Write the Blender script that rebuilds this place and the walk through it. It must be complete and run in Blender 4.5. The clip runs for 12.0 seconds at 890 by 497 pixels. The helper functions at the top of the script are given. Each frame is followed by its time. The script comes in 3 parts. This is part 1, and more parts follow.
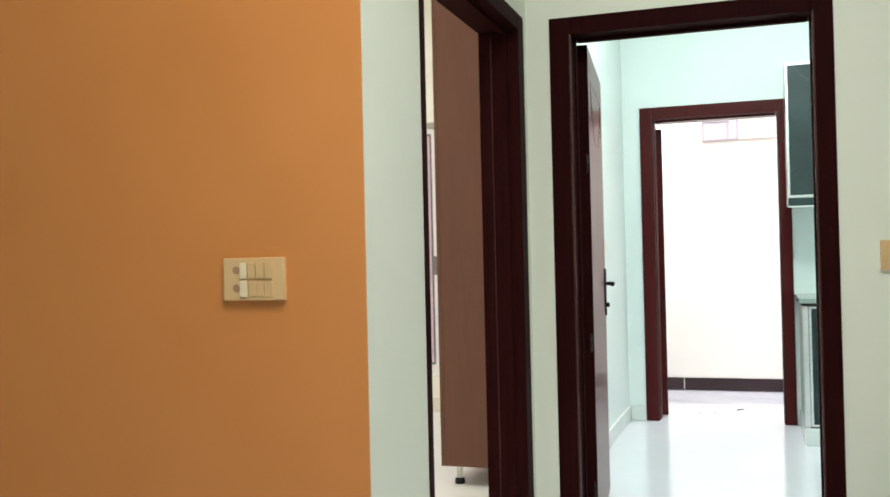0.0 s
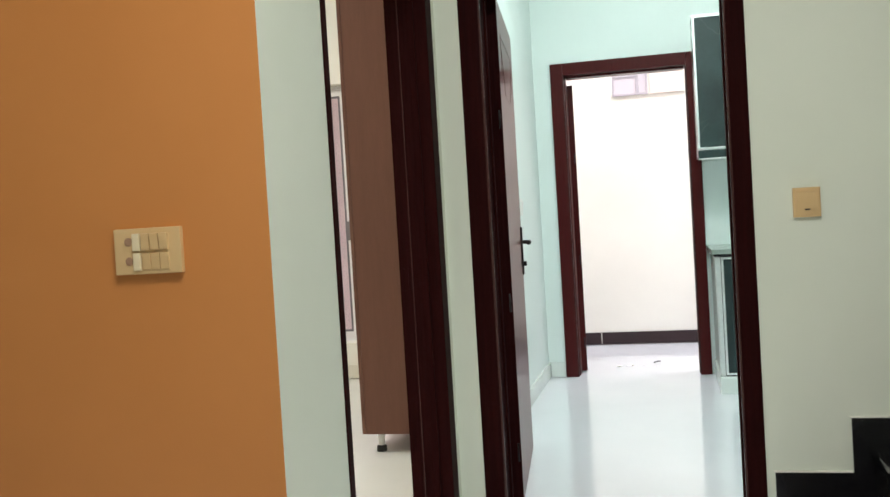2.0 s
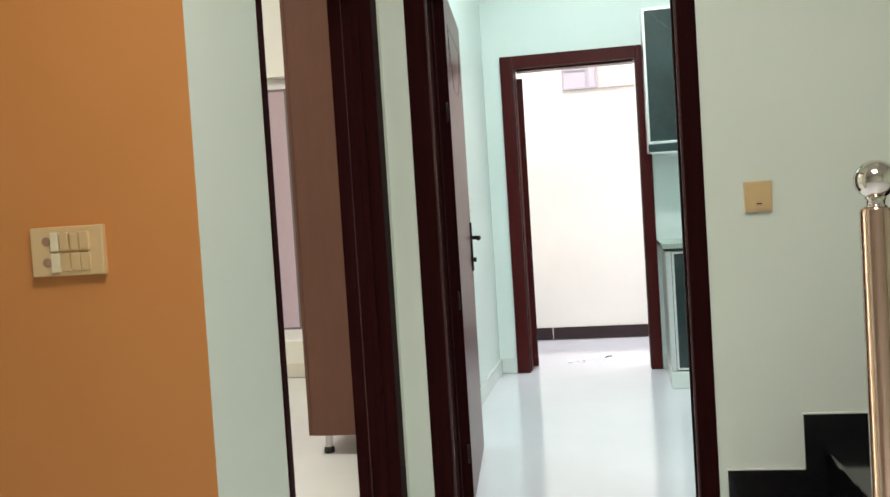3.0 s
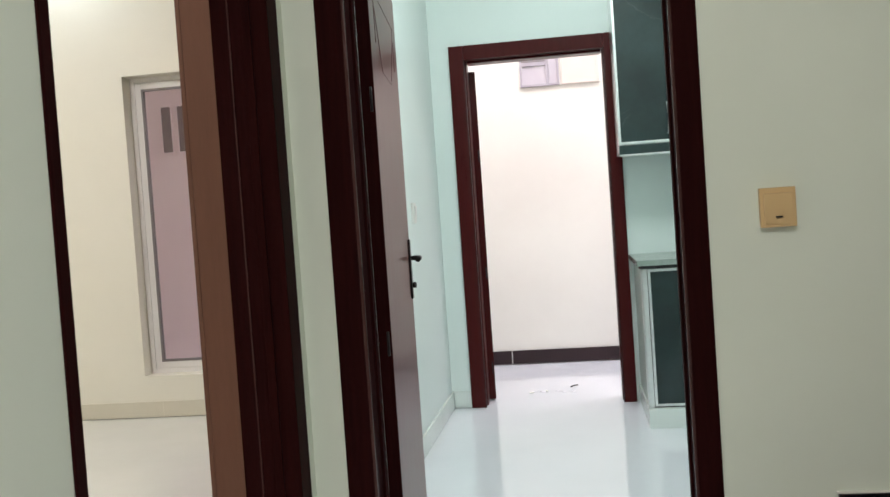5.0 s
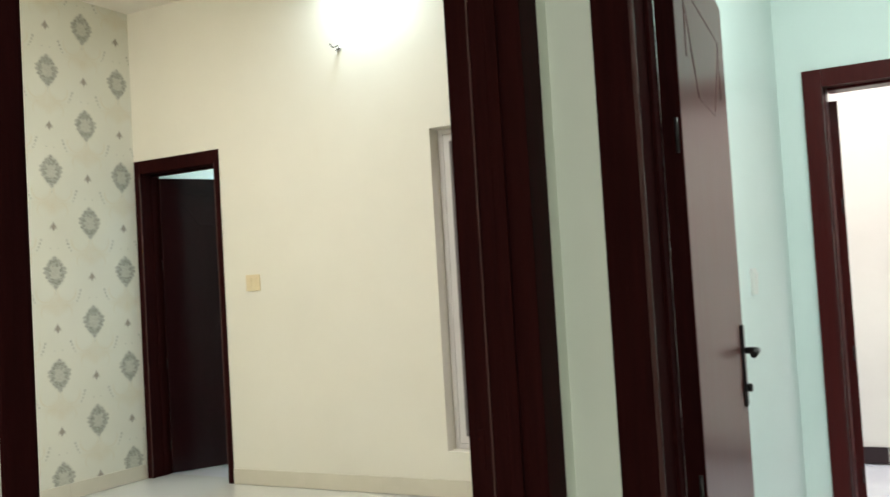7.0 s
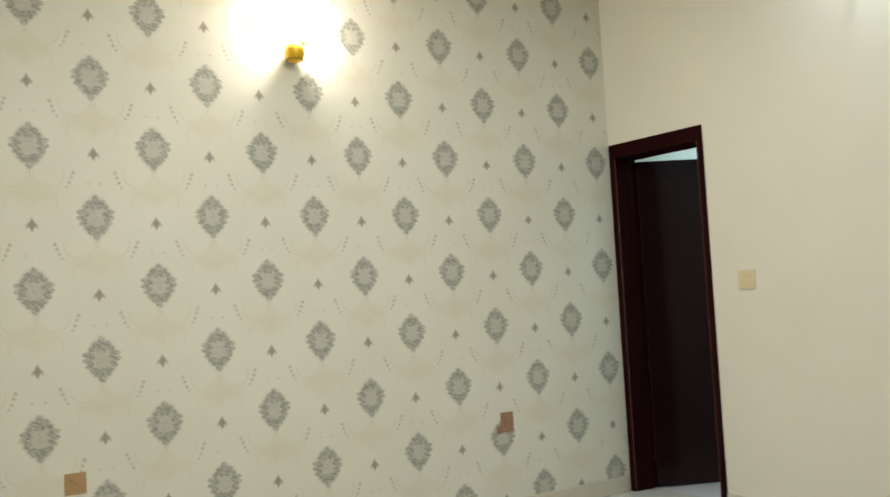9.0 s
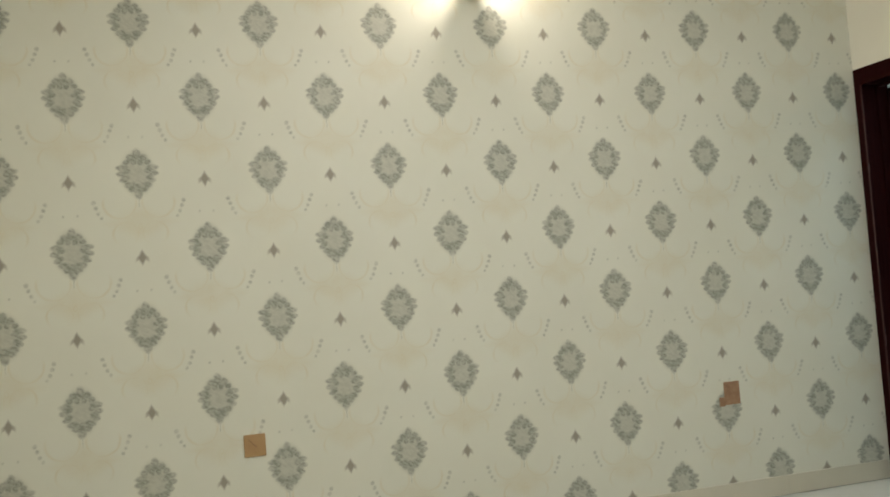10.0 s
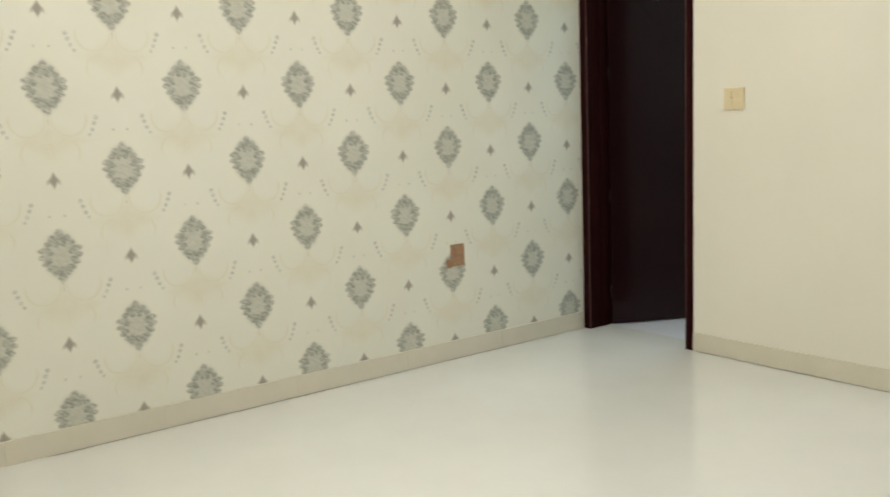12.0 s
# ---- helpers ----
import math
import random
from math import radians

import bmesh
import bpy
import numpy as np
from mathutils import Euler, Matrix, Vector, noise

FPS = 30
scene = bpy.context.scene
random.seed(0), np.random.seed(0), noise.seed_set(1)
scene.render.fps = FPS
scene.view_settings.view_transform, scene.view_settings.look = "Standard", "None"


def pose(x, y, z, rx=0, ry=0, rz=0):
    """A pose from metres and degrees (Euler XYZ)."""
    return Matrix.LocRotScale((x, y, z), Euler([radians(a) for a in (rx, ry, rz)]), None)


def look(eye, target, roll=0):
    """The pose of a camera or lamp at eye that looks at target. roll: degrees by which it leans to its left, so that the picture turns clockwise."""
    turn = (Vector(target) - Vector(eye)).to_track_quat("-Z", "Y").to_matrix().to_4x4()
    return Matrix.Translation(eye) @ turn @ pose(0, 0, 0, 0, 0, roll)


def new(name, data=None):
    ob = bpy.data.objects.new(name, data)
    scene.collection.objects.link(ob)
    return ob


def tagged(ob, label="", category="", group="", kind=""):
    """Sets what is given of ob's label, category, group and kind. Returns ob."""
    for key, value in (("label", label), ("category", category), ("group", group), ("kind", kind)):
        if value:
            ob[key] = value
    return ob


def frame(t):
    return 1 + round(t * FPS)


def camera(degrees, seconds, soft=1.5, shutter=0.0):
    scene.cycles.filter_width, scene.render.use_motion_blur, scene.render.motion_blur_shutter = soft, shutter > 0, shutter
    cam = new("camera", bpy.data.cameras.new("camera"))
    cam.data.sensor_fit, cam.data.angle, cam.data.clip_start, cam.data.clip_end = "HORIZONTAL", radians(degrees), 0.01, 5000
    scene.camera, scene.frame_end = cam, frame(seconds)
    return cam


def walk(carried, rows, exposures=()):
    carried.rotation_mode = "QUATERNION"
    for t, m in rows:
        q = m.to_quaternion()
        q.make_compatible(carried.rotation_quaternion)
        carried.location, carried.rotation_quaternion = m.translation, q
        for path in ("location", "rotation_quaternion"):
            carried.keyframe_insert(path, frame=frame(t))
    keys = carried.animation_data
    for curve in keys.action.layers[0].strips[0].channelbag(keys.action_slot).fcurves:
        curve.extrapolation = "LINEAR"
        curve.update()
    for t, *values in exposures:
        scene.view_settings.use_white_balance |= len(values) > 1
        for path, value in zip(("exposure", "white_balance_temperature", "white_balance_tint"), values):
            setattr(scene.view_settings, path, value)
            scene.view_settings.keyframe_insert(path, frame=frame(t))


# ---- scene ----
cam = camera(50.9, 12.0, shutter=0.2)
PATH = [
    (0, (0.811, -3.468, 1.112), (0.180, -1.571, 1.136), -1.3),
    (0.5, (0.828, -3.417, 1.073), (0.313, -1.486, 1.122), -2.5),
    (1, (0.851, -3.412, 1.070), (0.370, -1.471, 1.089), -3.06),
    (1.5, (0.795, -3.401, 1.085), (0.338, -1.455, 1.026), -1.95),
    (2, (0.789, -3.36, 1.105), (0.327, -1.415, 1.045), -3.4),
    (2.5, (0.811, -3.339, 1.116), (0.372, -1.389, 1.039), -3.7),
    (3, (0.786, -3.258, 1.108), (0.423, -1.293, 1.03), -3.6),
    (3.5, (0.765, -3.125, 1.081), (0.473, -1.148, 1.009), -3.6),
    (3.7, (0.757, -3.06, 1.090), (0.490, -1.079, 1.018), -3.8),
    (5.3, (0.739, -2.337, 1.13), (0.454, -0.359, 1.066), -4.1),
    (5.5, (0.734, -2.26, 1.132), (0.436, -0.282, 1.088), -4.3),
    (6, (0.75, -2.014, 1.139), (0.32, -0.06, 1.133), -3.8),
    (6.5, (0.788, -1.940, 1.195), (0.080, -0.070, 1.235), -4.75),
    (7, (0.662, -1.672, 1.205), (-0.296, 0.081, 1.286), -3.4),
    (7.2, (0.641, -1.609, 1.170), (-0.406, 0.091, 1.258), -4.0),
    (7.5, (0.617, -1.519, 1.215), (-0.568, 0.088, 1.297), -3.75),
    (7.7, (0.579, -1.443, 1.240), (-0.690, 0.098, 1.335), -2.6),
    (9.3, (-0.046, -1.041, 1.340), (-1.793, -0.074, 1.455), -4.2),
    (9.5, (-0.139, -0.957, 1.255), (-1.928, -0.075, 1.395), -4.5),
    (10, (-0.234, -0.683, 1.170), (-2.138, -0.076, 1.262), -4.3),
    (10.5, (-0.324, -0.639, 1.348), (-2.244, -0.088, 1.234), -3.8),
    (11, (-0.385, -0.652, 1.470), (-2.263, -0.025, 1.194), -2.9),
    (11.5, (-0.461, -0.791, 1.440), (-2.229, 0.084, 1.117), -1.8),
    (12, (-0.574, -0.907, 1.280), (-2.141, 0.303, 0.996), -2.2),
]
EXPOSURES = [(0.0, 0.63, 6500, 14), (0.5, 0.30, 6500, 14), (1.0, 0.35, 6500, 14), (3.0, 0.38, 6500, 14), (3.5, 0.25, 6500, 15), (5.5, 0.07, 6500, 17), (6.5, -0.04, 6500, 15), (7.0, 0.17, 6600, 10), (7.5, 0.18, 6500, 11),
             (7.7, 0.30, 6500, 11), (9.3, -0.32, 6650, 11), (10.0, -0.38, 6650, 10), (10.5, -0.20, 6600, 10), (11.0, -0.02, 6600, 11), (11.5, 0.11, 6650, 12), (12.0, 0.07, 6650, 12)]
walk(cam, [(t, look(eye, target, roll)) for t, eye, target, roll in PATH], EXPOSURES)

# ---- light ----
world = bpy.data.worlds.new("world")
scene.world = world
world.use_nodes = True
wn = world.node_tree.nodes
sky = wn.new("ShaderNodeTexSky")
sky.sky_type = "NISHITA"
sky.sun_disc = False
sky.sun_elevation, sky.sun_rotation = radians(62), radians(200)
wn["Background"].inputs["Strength"].default_value = 0.15
world.node_tree.links.new(sky.outputs["Color"], wn["Background"].inputs["Color"])


def lamp_data(name, kind, energy, color, size, m, size_y=None):
    data = bpy.data.lights.new(name, kind)
    data.energy, data.color = energy, color
    if kind == "AREA":
        data.size = size
        if size_y:
            data.shape, data.size_y = "RECTANGLE", size_y
    elif kind == "SUN":
        data.angle = size
    else:
        data.shadow_soft_size = size
    ob = new(name, data)
    ob.matrix_basis = m
    return ob


sun = lamp_data("sun", "SUN", 1.5, (1, 0.95, 0.88), radians(12), look((0, 0, 10), (0.5, 2.6, 4.4)))
# daylight that comes down into the open court
lamp_data("court_daylight", "AREA", 97, (1.0, 0.965, 0.985), 3.6, pose(1.2, 3.83, 3.9), 1.1)
# added overhead fills for lounge, kitchen and bedroom, then the bedroom and bathroom lights
lamp_data("lounge_fill_source", "AREA", 47, (1.0, 0.98, 0.91), 1.0, pose(0.9, -2.8, 3.18), 1.0)
lamp_data("kitchen_fill_source", "AREA", 36, (0.89, 1.0, 0.965), 0.5, pose(0.9, 1.0, 3.18), 0.5)
lamp_data("bedroom_fill_source", "AREA", 54, (1.0, 0.985, 0.945), 0.5, pose(-2.2, 0.5, 3.18), 0.5)
lamp_data("wall_washer_source", "AREA", 9, (0.74, 0.91, 1.0), 0.22, pose(-2.35, 2.86, 3.18), 0.22)
lamp_data("wall_lamp_source", "POINT", 23, (1.0, 0.89, 0.77), 0.04, pose(-4.28, 0.862, 2.73))
lamp_data("bathroom_light_source", "AREA", 16, (0.62, 0.80, 1.0), 0.4, pose(-3.9, 4.1, 2.9), 0.4)


# ---- materials ----
def principled(name):
    m = bpy.data.materials.new(name)
    m.use_nodes = True
    return m, m.node_tree.nodes, m.node_tree.links, m.node_tree.nodes["Principled BSDF"]


class E:
    """Arithmetic on shader sockets."""
    nt = None

    def __init__(self, socket):
        self.s = socket

    @staticmethod
    def op(kind, *args, clamp=False):
        n = E.nt.nodes.new("ShaderNodeMath")
        n.operation, n.use_clamp = kind, clamp
        for i, a in enumerate(args):
            if isinstance(a, E):
                E.nt.links.new(a.s, n.inputs[i])
            else:
                n.inputs[i].default_value = a
        return E(n.outputs[0])

    def __add__(self, o): return E.op("ADD", self, o)
    def __sub__(self, o): return E.op("SUBTRACT", self, o)
    def __mul__(self, o): return E.op("MULTIPLY", self, o)
    def __truediv__(self, o): return E.op("DIVIDE", self, o)
    def mx(self, o): return E.op("MAXIMUM", self, o)
    def mn(self, o): return E.op("MINIMUM", self, o)
    def abs(self): return E.op("ABSOLUTE", self)

    def below(self, edge, soft):
        """1 where the value lies under edge, with a soft rim."""
        n = E.nt.nodes.new("ShaderNodeMapRange")
        n.interpolation_type = "SMOOTHSTEP"
        E.nt.links.new(self.s, n.inputs["Value"])
        n.inputs["From Min"].default_value, n.inputs["From Max"].default_value = edge - soft, edge + soft
        n.inputs["To Min"].default_value, n.inputs["To Max"].default_value = 1, 0
        return E(n.outputs["Result"])


def dist(u, v, cu, cv, su=1.0, sv=1.0):
    a, b = (u - cu) / su, (v - cv) / sv
    return E.op("SQRT", a * a + b * b)


def noise_node(nt, scale, detail=4, rough=0.55, vector=None):
    n = nt.nodes.new("ShaderNodeTexNoise")
    n.inputs["Scale"].default_value, n.inputs["Detail"].default_value, n.inputs["Roughness"].default_value = scale, detail, rough
    if vector is None:
        vector = nt.nodes.new("ShaderNodeTexCoord").outputs["Object"]
    nt.links.new(vector, n.inputs["Vector"])
    return n


def mix_color(nt, fac, a, b):
    n = nt.nodes.new("ShaderNodeMix")
    n.data_type = "RGBA"
    for sock, val in ((n.inputs[0], fac), (n.inputs[6], a), (n.inputs[7], b)):
        if isinstance(val, (float, int)):
            sock.default_value = val
        elif isinstance(val, tuple):
            sock.default_value = (*val, 1)
        else:
            nt.links.new(val, sock)
    return n.outputs[2]


def ramp(nt, value, lo, hi):
    n = nt.nodes.new("ShaderNodeMapRange")
    nt.links.new(value, n.inputs["Value"])
    n.inputs["From Min"].default_value, n.inputs["From Max"].default_value = lo, hi
    return n.outputs["Result"]


def bump(nt, b, height, strength, distance):
    n = nt.nodes.new("ShaderNodeBump")
    n.inputs["Strength"].default_value, n.inputs["Distance"].default_value = strength, distance
    nt.links.new(height, n.inputs["Height"])
    nt.links.new(n.outputs["Normal"], b.inputs["Normal"])


def surface(name, a, b_col, rough=0.5, scale=3.0, grain=120.0, bump_by=0.15, depth=0.002, stretch=(1, 1, 1), metal=0.0, coat=0.0, rough_var=0.08):
    """Two tones blended by a coarse noise, a fine relief and a roughness that varies."""
    m, nodes, links, b = principled(name)
    nt = m.node_tree
    tc = nt.nodes.new("ShaderNodeTexCoord")
    mp = nt.nodes.new("ShaderNodeMapping")
    mp.inputs["Scale"].default_value = stretch
    links.new(tc.outputs["Object"], mp.inputs["Vector"])
    coarse = noise_node(nt, scale, 5, 0.6, mp.outputs[0])
    fine = noise_node(nt, grain, 3, 0.5, mp.outputs[0])
    links.new(mix_color(nt, ramp(nt, coarse.outputs["Fac"], 0.3, 0.7), a, b_col), b.inputs["Base Color"])
    E.nt = nt
    r = E(coarse.outputs["Fac"]) * rough_var + (rough - rough_var / 2)
    links.new(r.s, b.inputs["Roughness"])
    b.inputs["Metallic"].default_value = metal
    b.inputs["Coat Weight"].default_value = coat
    b.inputs["Coat Roughness"].default_value = 0.08
    if bump_by:
        bump(nt, b, fine.outputs["Fac"], bump_by, depth)
    return m


def wood(name, dark, light, rough, coat=0.3, spec=0.5, relief=0.12, across=26, sheen_var=0.15):
    m, nodes, links, b = principled(name)
    nt = m.node_tree
    tc = nt.nodes.new("ShaderNodeTexCoord")
    mp = nt.nodes.new("ShaderNodeMapping")
    mp.inputs["Scale"].default_value = (across, across, 1.6)
    links.new(tc.outputs["Object"], mp.inputs["Vector"])
    g = noise_node(nt, 2.2, 6, 0.62, mp.outputs[0])
    streak = noise_node(nt, 9.0, 3, 0.6, mp.outputs[0])
    E.nt = nt
    f = E(g.outputs["Fac"]) * 0.7 + E(streak.outputs["Fac"]) * 0.3
    links.new(mix_color(nt, ramp(nt, f.s, 0.35, 0.68), dark, light), b.inputs["Base Color"])
    links.new((E(g.outputs["Fac"]) * sheen_var + (rough - sheen_var / 2)).s, b.inputs["Roughness"])
    b.inputs["Specular IOR Level"].default_value = spec
    b.inputs["Coat Weight"].default_value = coat
    b.inputs["Coat Roughness"].default_value = 0.12
    bump(nt, b, f.s, relief, 0.001)
    return m


def wallpaper_material():
    """Damask paper: staggered grey-green medallions, buds, dot chains and faint tan scrolls."""
    group = bpy.data.node_groups.new("damask_cell", "ShaderNodeTree")
    group.interface.new_socket("u", in_out="INPUT", socket_type="NodeSocketFloat")
    group.interface.new_socket("v", in_out="INPUT", socket_type="NodeSocketFloat")
    for nm in ("ink", "tan", "bud", "halo"):
        group.interface.new_socket(nm, in_out="OUTPUT", socket_type="NodeSocketFloat")
    gi, go = group.nodes.new("NodeGroupInput"), group.nodes.new("NodeGroupOutput")
    E.nt = group
    u, v = E(gi.outputs["u"]).abs(), E(gi.outputs["v"])
    mu, mv = u / 1.08, v / 1.06
    ink = None
    # lobes of the medallion: centre, half axes
    for cu, cv, su, sv in ((0.0, 0.070, 0.014, 0.022), (0.024, 0.058, 0.014, 0.013), (0.012, 0.040, 0.010, 0.012), (0.040, 0.040, 0.012, 0.010),
                           (0.056, 0.018, 0.021, 0.011), (0.040, 0.006, 0.013, 0.009), (0.062, -0.006, 0.016, 0.010), (0.046, -0.022, 0.014, 0.011),
                           (0.054, -0.034, 0.013, 0.008), (0.030, -0.052, 0.019, 0.012), (0.0, -0.084, 0.015, 0.022), (0.020, -0.068, 0.015, 0.012), (0.0, -0.056, 0.012, 0.010)):
        d = dist(mu, mv, cu, cv, su, sv)
        lobe = d.below(1.02, 0.42) * (E.op("SUBTRACT", 1.0, d.below(0.62, 0.35)) * 0.25 + 0.75)
        ink = lobe if ink is None else ink.mx(lobe)
    stem = u.below(0.0022, 0.0012) * (v + 0.122).abs().below(0.026, 0.004) * 0.45
    dots = None
    for cu, cv, r in ((0.093, 0.200, 0.0085), (0.101, 0.178, 0.0080), (0.110, 0.154, 0.0072), (0.122, 0.134, 0.0058), (0.028, 0.149, 0.0040)):
        d = dist(u, v, cu, cv).below(r, 0.0050)
        dots = d if dots is None else dots.mx(d)
    diamond = (u / 0.082 + v.abs() / 0.118)
    halo = dist(u, v, 0.0, -0.005, 0.074, 0.098).below(0.92, 0.25) * diamond.below(1.25, 0.3)
    # bud above the medallion
    bv = v - 0.288
    core = (u / 0.021 + bv.abs() / 0.034).below(0.9, 0.35)
    bud = core.mx((bv + u * 0.75 - 0.010).abs().below(0.010, 0.005) * u.below(0.024, 0.009) * 0.75)
    # scrolls
    ring1 = (dist(u, v, 0.078, -0.128) - 0.066).abs().below(0.0035, 0.006) * (v + 0.115).below(0.0, 0.02)
    ring2 = (dist(u, v, 0.060, -0.262) - 0.050).abs().below(0.0035, 0.006) * E.op("SUBTRACT", 1.0, (v + 0.262).below(-0.02, 0.03))
    seed = (dist(u, v, 0.0, -0.232, 0.010, 0.014) - 0.8).abs().below(0.25, 0.15)
    tan_fill = (u / 0.150 + (v + 0.215).abs() / 0.080).below(0.85, 0.42) * 0.6
    tan = ring1.mx(ring2).mx(seed).mx(tan_fill)
    for nm, e in (("ink", ink.mx(stem).mx(dots * 0.62)), ("tan", tan), ("bud", bud), ("halo", halo)):
        group.links.new(e.s, go.inputs[nm])

    m, nodes, links, b = principled("damask_wallpaper")
    nt = m.node_tree
    E.nt = nt
    tc = nt.nodes.new("ShaderNodeTexCoord")
    warp = noise_node(nt, 45, 2, 0.5, tc.outputs["Object"])
    sep = nt.nodes.new("ShaderNodeSeparateXYZ")
    links.new(tc.outputs["Object"], sep.inputs[0])
    wob = (E(warp.outputs["Fac"]) - 0.5) * 0.006
    raw = E(sep.outputs["Y"])
    # the last strips of paper hang a little wider apart
    y, z = raw - (raw - 1.45).mx(0.0) * 0.040 + wob, E(sep.outputs["Z"]) - wob
    P, Q = 0.5485, 0.6505
    outs = {}
    for oy, oz in ((0.395, 0.470), (0.395 + P / 2, 0.470 + Q / 2)):
        # cell from 0.30 under to 0.356 above the medallion's centre
        cu = E.op("SUBTRACT", E.op("WRAP", y - oy, P / 2, -P / 2), 0.0)
        cv = E.op("WRAP", z - oz, 0.332, 0.332 - Q)
        g = nt.nodes.new("ShaderNodeGroup")
        g.node_tree = group
        links.new(cu.s, g.inputs["u"])
        links.new(cv.s, g.inputs["v"])
        for nm in ("ink", "tan", "bud", "halo"):
            e = E(g.outputs[nm])
            outs[nm] = outs[nm].mx(e) if nm in outs else e
    blotch = noise_node(nt, 2.2, 4, 0.6, tc.outputs["Object"])
    cloud = noise_node(nt, 16, 4, 0.65, tc.outputs["Object"])
    fibre = noise_node(nt, 160, 3, 0.6, tc.outputs["Object"])
    # slanting brush strokes of the printed leaves
    slant = nt.nodes.new("ShaderNodeMapping")
    slant.vector_type = "TEXTURE"
    slant.inputs["Rotation"].default_value = (radians(-33), 0, 0)
    slant.inputs["Scale"].default_value = (1.0, 2.6, 0.9)
    links.new(tc.outputs["Object"], slant.inputs["Vector"])
    leafy = noise_node(nt, 85, 2, 0.6, slant.outputs[0])
    c = mix_color(nt, ramp(nt, blotch.outputs["Fac"], 0.3, 0.7), (0.735, 0.735, 0.63), (0.77, 0.775, 0.675))
    c = mix_color(nt, (outs["tan"] * (E(ramp(nt, cloud.outputs["Fac"], 0.25, 0.72)) * 0.34 + 0.22)).s, c, (0.665, 0.575, 0.375))
    c = mix_color(nt, (outs["halo"] * (E(ramp(nt, leafy.outputs["Fac"], 0.40, 0.62)) * 0.22 + 0.66)).s, c, (0.45, 0.46, 0.39))
    c = mix_color(nt, (outs["ink"] * (E(ramp(nt, leafy.outputs["Fac"], 0.36, 0.64)) * 0.55 + 0.30)).s, c, (0.20, 0.21, 0.175))
    c = mix_color(nt, (outs["bud"] * 0.68).s, c, (0.16, 0.115, 0.075))
    links.new(c, b.inputs["Base Color"])
    b.inputs["Roughness"].default_value = 0.55
    bump(nt, b, fibre.outputs["Fac"], 0.12, 0.001)
    return m


def marble_material():
    m, nodes, links, b = principled("dark_green_marble_acrylic")
    nt = m.node_tree
    tc = nt.nodes.new("ShaderNodeTexCoord")
    n = noise_node(nt, 3.0, 6, 0.6, tc.outputs["Object"])
    veins = nt.nodes.new("ShaderNodeTexVoronoi")
    veins.feature = "DISTANCE_TO_EDGE"
    veins.inputs["Scale"].default_value = 1.5
    shift = nt.nodes.new("ShaderNodeVectorMath")
    shift.operation = "MULTIPLY_ADD"
    shift.inputs[1].default_value = (0.16, 0.16, 0.16)
    links.new(n.outputs["Color"], shift.inputs[0])
    links.new(tc.outputs["Object"], shift.inputs[2])
    links.new(shift.outputs[0], veins.inputs["Vector"])
    E.nt = nt
    v = E(veins.outputs["Distance"]).below(0.003, 0.005) * E(ramp(nt, n.outputs["Fac"], 0.42, 0.62)) * 0.14
    base = mix_color(nt, ramp(nt, n.outputs["Fac"], 0.35, 0.7), (0.008, 0.019, 0.019), (0.020, 0.042, 0.041))
    links.new(mix_color(nt, v.s, base, (0.35, 0.38, 0.36)), b.inputs["Base Color"])
    b.inputs["Roughness"].default_value = 0.09
    return m


def glass_material(name, tint):
    m, nodes, links, b = principled(name)
    b.inputs["Base Color"].default_value = (*tint, 1)
    b.inputs["Transmission Weight"].default_value = 1
    b.inputs["Roughness"].default_value = 0.02
    b.inputs["IOR"].default_value = 1.45
    return m


def emitter(name, color, strength):
    m, nodes, links, b = principled(name)
    b.inputs["Base Color"].default_value = (0.9, 0.9, 0.88, 1)
    b.inputs["Emission Color"].default_value = (*color, 1)
    b.inputs["Emission Strength"].default_value = strength
    return m


PAINT = dict(rough=0.5, scale=1.3, grain=210, bump_by=0.12, depth=0.0012, rough_var=0.12)
WHITE = surface("white_paint", (0.700, 0.765, 0.655), (0.740, 0.80, 0.695), **PAINT)
MINT = surface("kitchen_paint", (0.70, 0.79, 0.76), (0.74, 0.82, 0.79), **PAINT)
CREAM = surface("cream_paint", (0.755, 0.738, 0.64), (0.795, 0.778, 0.68), **PAINT)
ORANGE = surface("orange_paint", (0.545, 0.216, 0.055), (0.595, 0.244, 0.066), **PAINT)
CEIL = surface("ceiling_paint", (0.78, 0.74, 0.66), (0.82, 0.78, 0.70), **PAINT)
COURT = surface("court_paint", (0.80, 0.778, 0.715), (0.85, 0.828, 0.765), rough=0.8, scale=1.6, grain=90, bump_by=0.3)
PAPER = wallpaper_material()
TILE = surface("white_porcelain", (0.71, 0.735, 0.775), (0.77, 0.785, 0.825), rough=0.085, scale=1.2, grain=60, bump_by=0.01, rough_var=0.06)
TILE_BED = surface("cream_porcelain", (0.63, 0.645, 0.60), (0.69, 0.705, 0.66), rough=0.16, scale=1.1, grain=60, bump_by=0.01, rough_var=0.06)
SKIRT = surface("skirting_tile", (0.62, 0.59, 0.48), (0.68, 0.645, 0.535), rough=0.3, scale=3, grain=80, bump_by=0.02)
SKIRT_K = surface("white_skirting_tile", (0.68, 0.74, 0.70), (0.73, 0.78, 0.75), rough=0.25, scale=3, grain=80, bump_by=0.02)
SKIRT_D = surface("dark_skirting_tile", (0.014, 0.004, 0.006), (0.026, 0.008, 0.011), rough=0.6, scale=5, grain=60)
WOOD = wood("mahogany_stain", (0.0165, 0.0040, 0.0040), (0.0265, 0.0060, 0.0058), 0.42, 0.0, 0.010)
